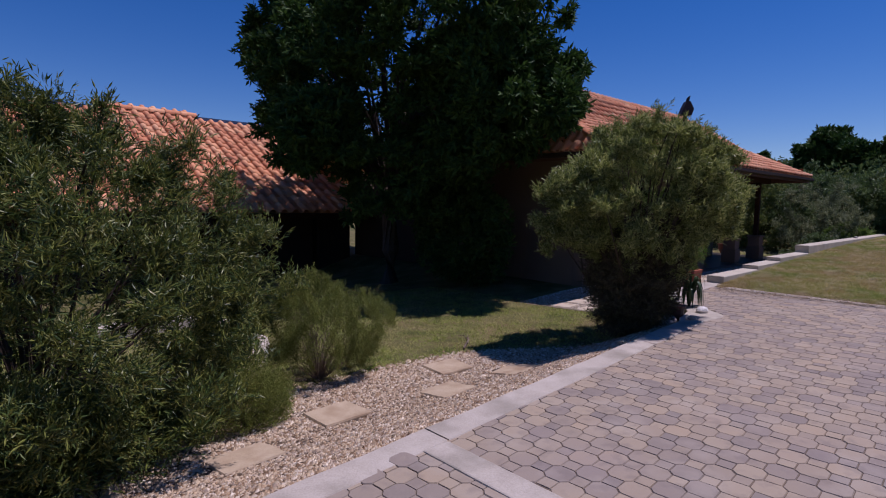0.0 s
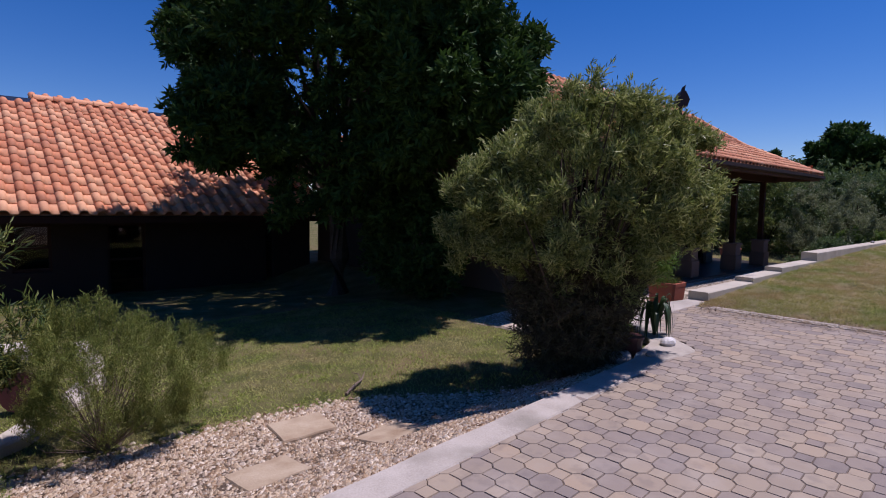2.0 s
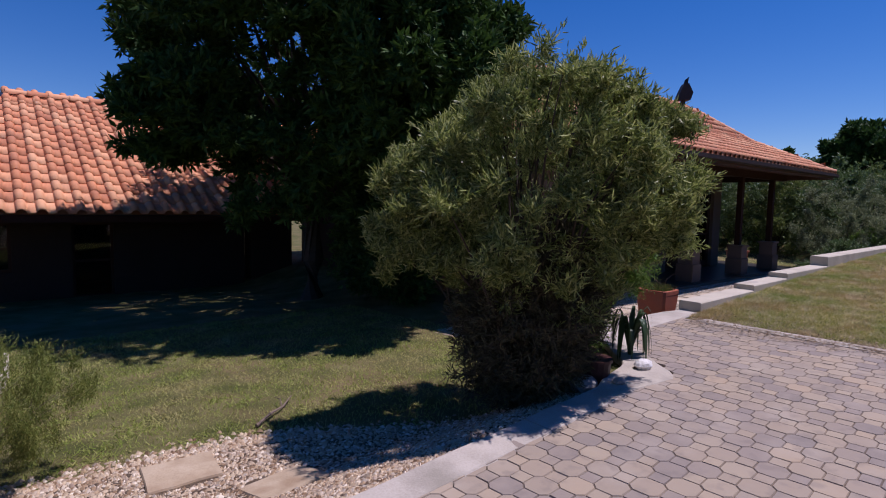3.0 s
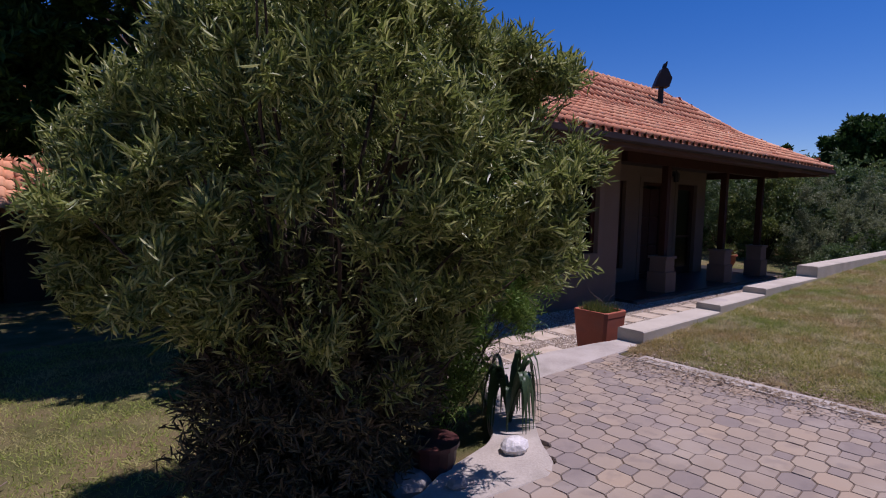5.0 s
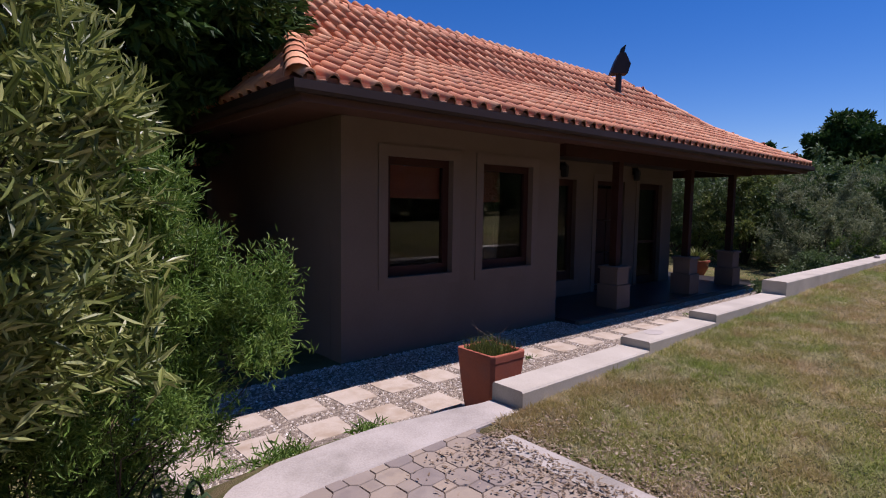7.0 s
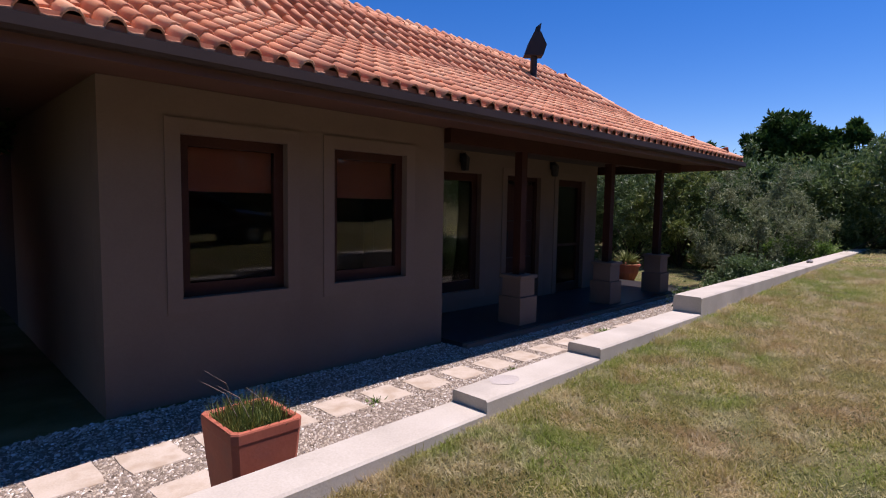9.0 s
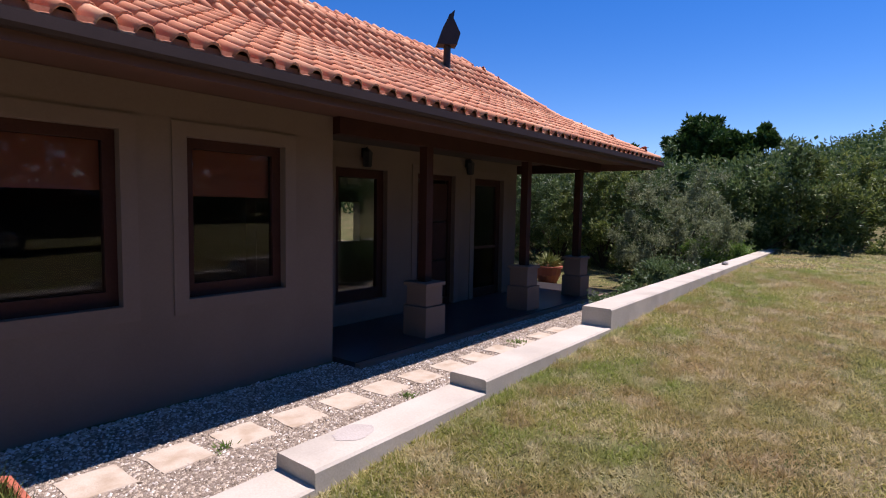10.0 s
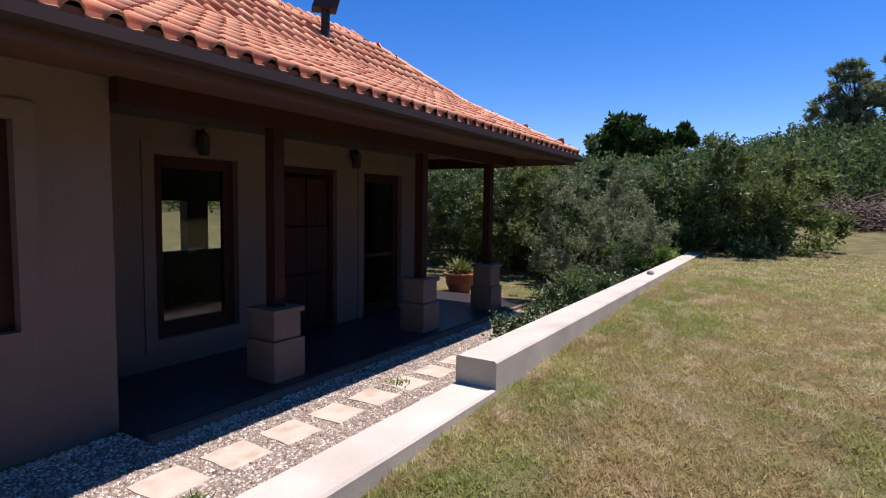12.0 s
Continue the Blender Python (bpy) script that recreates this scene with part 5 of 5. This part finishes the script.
tagged(part("brushwood", bm, M_TWIG), "heap of dry cut branches at the wood edge", "brushwood", kind="stuff")

# Small things lying about.
bm = bmesh.new()
tube(bm, [(4.30, 4.50, gz(4.30, 4.50) + 0.02), (4.48, 4.62, gz(4.48, 4.62) + 0.05), (4.62, 4.74, gz(4.62, 4.74) + 0.035), (4.78, 4.93, gz(4.78, 4.93) + 0.05)], [0.014, 0.012, 0.009, 0.004], 6)
tube(bm, [(4.60, 4.72, gz(4.6, 4.72) + 0.035), (4.64, 4.84, gz(4.64, 4.84) + 0.07), (4.63, 4.95, gz(4.63, 4.95) + 0.06)], [0.007, 0.005, 0.002], 5)
tagged(part("fallen_branch", bm, M_TWIG), "dry forked branch lying on the lawn", "branch")


def weed(x, y, r, n, seed):
    g = np.random.default_rng(seed)
    z = gz(x, y)
    plant = tagged(empty("weed", (x, y, z)), "small green weed growing through the gravel", "weed", "gravel weeds")
    d = unit(g.normal(size=(n, 3)) * [1, 1, 0.4] + [0, 0, 0.6])
    v, q = leaf_arrays(g, np.array([x, y, z - 0.01]) + g.normal(size=(n, 3)) * [r * 0.4, r * 0.4, 0.0], d, g.uniform(0.04, 0.10, n), g.uniform(0.006, 0.013, n))
    of(arrays_mesh("leaves", v, q, M_FEATHER), plant)


for k, (x, y, r, n) in enumerate(((15.89, 5.39, 0.14, 160), (8.35, 4.62, 0.22, 260), (8.75, 4.25, 0.2, 220), (8.1, 4.2, 0.25, 300), (7.9, 4.75, 0.25, 300), (13.4, 5.1, 0.08, 60), (11.7, 5.35, 0.07, 50))):
    weed(x, y, r, n, 300 + k)

# Round water mark left on the wall's cap by a pot.
bm = bmesh.new()
g = np.random.default_rng(44)
rim = [1 + g.normal(0, 0.08) for k in range(20)]
ring = [bm.verts.new((11.43 + 0.11 * w * math.cos(k * math.pi / 10), 3.68 + 0.085 * w * math.sin(k * math.pi / 10), 0.4315)) for k, w in enumerate(rim)]
inner = [bm.verts.new((11.43 + 0.06 * w * math.cos(k * math.pi / 10), 3.68 + 0.045 * w * math.sin(k * math.pi / 10), 0.4315)) for k, w in enumerate(rim)]
for k in range(20):
    bm.faces.new((ring[k], ring[(k + 1) % 20], inner[(k + 1) % 20], inner[k]))
bm.faces.new(inner)
of(part("water_mark", bm, M_KERB, None, "faint round water mark"), low)

# A car parked on the lawn, seen only in the window panes.


def parked_car(x0, y0, z0):
    """A dark hatchback standing along x, its nose at the far end."""
    car = tagged(empty("car", (x0 + 2.1, y0 + 0.85, z0)), "dark parked hatchback car on the lawn opposite the windows", "car")
    prof = [(0.02, 0.32), (0.0, 0.75), (0.12, 0.98), (0.55, 1.38), (1.0, 1.46), (1.9, 1.45), (2.35, 1.34), (3.0, 0.97), (3.75, 0.86), (4.1, 0.68), (4.16, 0.35)]
    bm = bmesh.new()
    rings = []
    for t, inset in ((0.0, 0.10), (0.10, 0.03), (0.5, 0.0), (0.9, 0.03), (1.0, 0.10)):
        rings.append([bm.verts.new((x0 + a + (inset if a < 2 else -inset) * 0.8, y0 + 1.7 * t, z0 + b - (inset * 0.8 if b > 0.5 else 0))) for a, b in prof])
    for p, q in zip(rings, rings[1:]):
        for k in range(len(prof) - 1):
            bm.faces.new((p[k], p[k + 1], q[k + 1], q[k]))
        bm.faces.new((p[-1], p[0], q[0], q[-1]))
    bm.faces.new(rings[0][::-1])
    bm.faces.new(rings[-1])
    of(part("body", bm, M_CAR, None, "glossy black bodywork"), car)
    for y, s in ((y0 + 1.7, 1), (y0, -1)):
        for glass in ([(0.55, 0.95), (0.72, 1.26), (1.45, 1.33), (1.45, 0.95)], [(1.52, 0.95), (1.52, 1.33), (2.2, 1.24), (2.72, 0.95)]):
            bm = bmesh.new()
            bm.faces.new([bm.verts.new((x0 + a, y + s * 0.006, z0 + b)) for a, b in glass])
            bmesh.ops.solidify(bm, geom=bm.faces[:], thickness=0.004)
            of(part("side_window", bm, M_SLATE, None, "dark side glass"), car)
        for wx in (0.78, 3.32):
            bm = bmesh.new()
            tube(bm, [(x0 + wx, y - s * 0.19, z0 + 0.31), (x0 + wx, y - s * 0.02, z0 + 0.31), (x0 + wx, y + s * 0.012, z0 + 0.31)], [0.31, 0.31, 0.28], 24)
            wheel = of(part("wheel", bm, M_TYRE), car)
            bm = bmesh.new()
            tube(bm, [(x0 + wx, y + s * 0.0, z0 + 0.31), (x0 + wx, y + s * 0.022, z0 + 0.31)], [0.20, 0.17], 20)
            of(part("rim", bm, M_RIM, None, "grey alloy rim"), wheel)
        bm = bmesh.new()
        box(bm, x0 + 3.86, x0 + 4.07, y - s * 0.40, y - s * 0.08, z0 + 0.60, z0 + 0.74, 0.02)
        of(part("headlight", bm, M_LENS, None, "clear headlight lens"), car)
        bm = bmesh.new()
        box(bm, x0 + 2.62, x0 + 2.78, y + s * 0.01, y + s * 0.17, z0 + 0.94, z0 + 1.07, 0.02)
        of(part("wing_mirror", bm, M_CAR), car)
    return car


parked_car(11.9, -3.4, gz(13.5, -2.5) + 0.005)

# ---- paving, last ----
P = 0.1775
paving = tagged(bed("paving", np.linspace(-8, 9.03, 70), lambda x: -9.0, lambda x: kerb_y(x) - 0.002, M_BED, 60, 0.052 - 0.0085), "drive paved with tan and mauve octagonal concrete pavers", "paving")


def paver_shape(kind):
    if kind == "octagon":
        c = P * 0.5 - 0.0016
        a = P * 0.128
        ring = [(c, -a), (c, a), (a, c), (-a, c), (-c, a), (-c, -a), (-a, -c), (a, -c)]
    else:
        q = P * 0.372 - 0.0036
        ring = [(q, 0), (0, q), (-q, 0), (0, -q)]
    n = len(ring)
    v = [(x, y, -0.03) for x, y in ring] + [(x, y, -0.007) for x, y in ring] + [(x * 0.95, y * 0.95, 0.0) for x, y in ring]
    fs = [(k, (k + 1) % n, n + (k + 1) % n, n + k) for k in range(n)] + [(n + k, n + (k + 1) % n, 2 * n + (k + 1) % n, 2 * n + k) for k in range(n)]
    return v, fs, n


g = np.random.default_rng(9)
for kind, off in (("octagon", 0.0), ("square", 0.5)):
    v, fs, n = paver_shape(kind)
    turn = Matrix.Rotation(radians(48.3), 3, "Z")
    v = [turn @ Vector(p) for p in v]
    me = bpy.data.meshes.new("paver")
    me.from_pydata(v, [], fs + [tuple(range(2 * n, 3 * n))])
    me.materials.append(M_PAVER)
    near, rest = [], []
    R = 70
    for i in range(-R - 20, R + 20):
        for j in range(-R - 20, R + 20):
            w = turn @ Vector(((i + off) * P, (j + off) * P, 0))
            x, y = w.x + 3.24, w.y + 1.948
            if not (-4 < x < 8.99 and -7 < y < float(kerb_y(x)) + 0.09) or 1.90 < x < 2.02:
                continue
            m = Matrix.Translation((x, y, float(paved_z(x)) + g.normal(0, 0.0009))) @ Euler((g.normal(0, 0.006), -0.031 + g.normal(0, 0.006), 0)).to_matrix().to_4x4()
            close = 2.2 < x < 8.6 and y > kerb_y(x) - 1.6
            (near if close and len(near) < 290 else rest).append(m)
    for m in near:
        of(new("paver" if kind == "octagon" else "small_paver", me), paving).matrix_basis = m
    va = np.array([tuple(p) for p in v])
    ms = np.array([np.array(m) for m in rest])
    vv = np.einsum("kij,vj->kvi", ms[:, :3, :3], va) + ms[:, None, :3, 3]
    quads = np.array(fs)
    cap = np.array([(2 * n, 2 * n + 1, 2 * n + 2, 2 * n + 3)] + ([(2 * n, 2 * n + 3, 2 * n + 4, 2 * n + 7), (2 * n + 4, 2 * n + 5, 2 * n + 6, 2 * n + 7)] if n == 8 else []))
    ff = np.concatenate([quads, cap])[None] + (np.arange(len(rest)) * len(va))[:, None, None]
    of(tagged(arrays_mesh("pavers", vv.reshape(-1, 3), ff.reshape(-1, 4), M_PAVERS), kind="stuff"), paving)
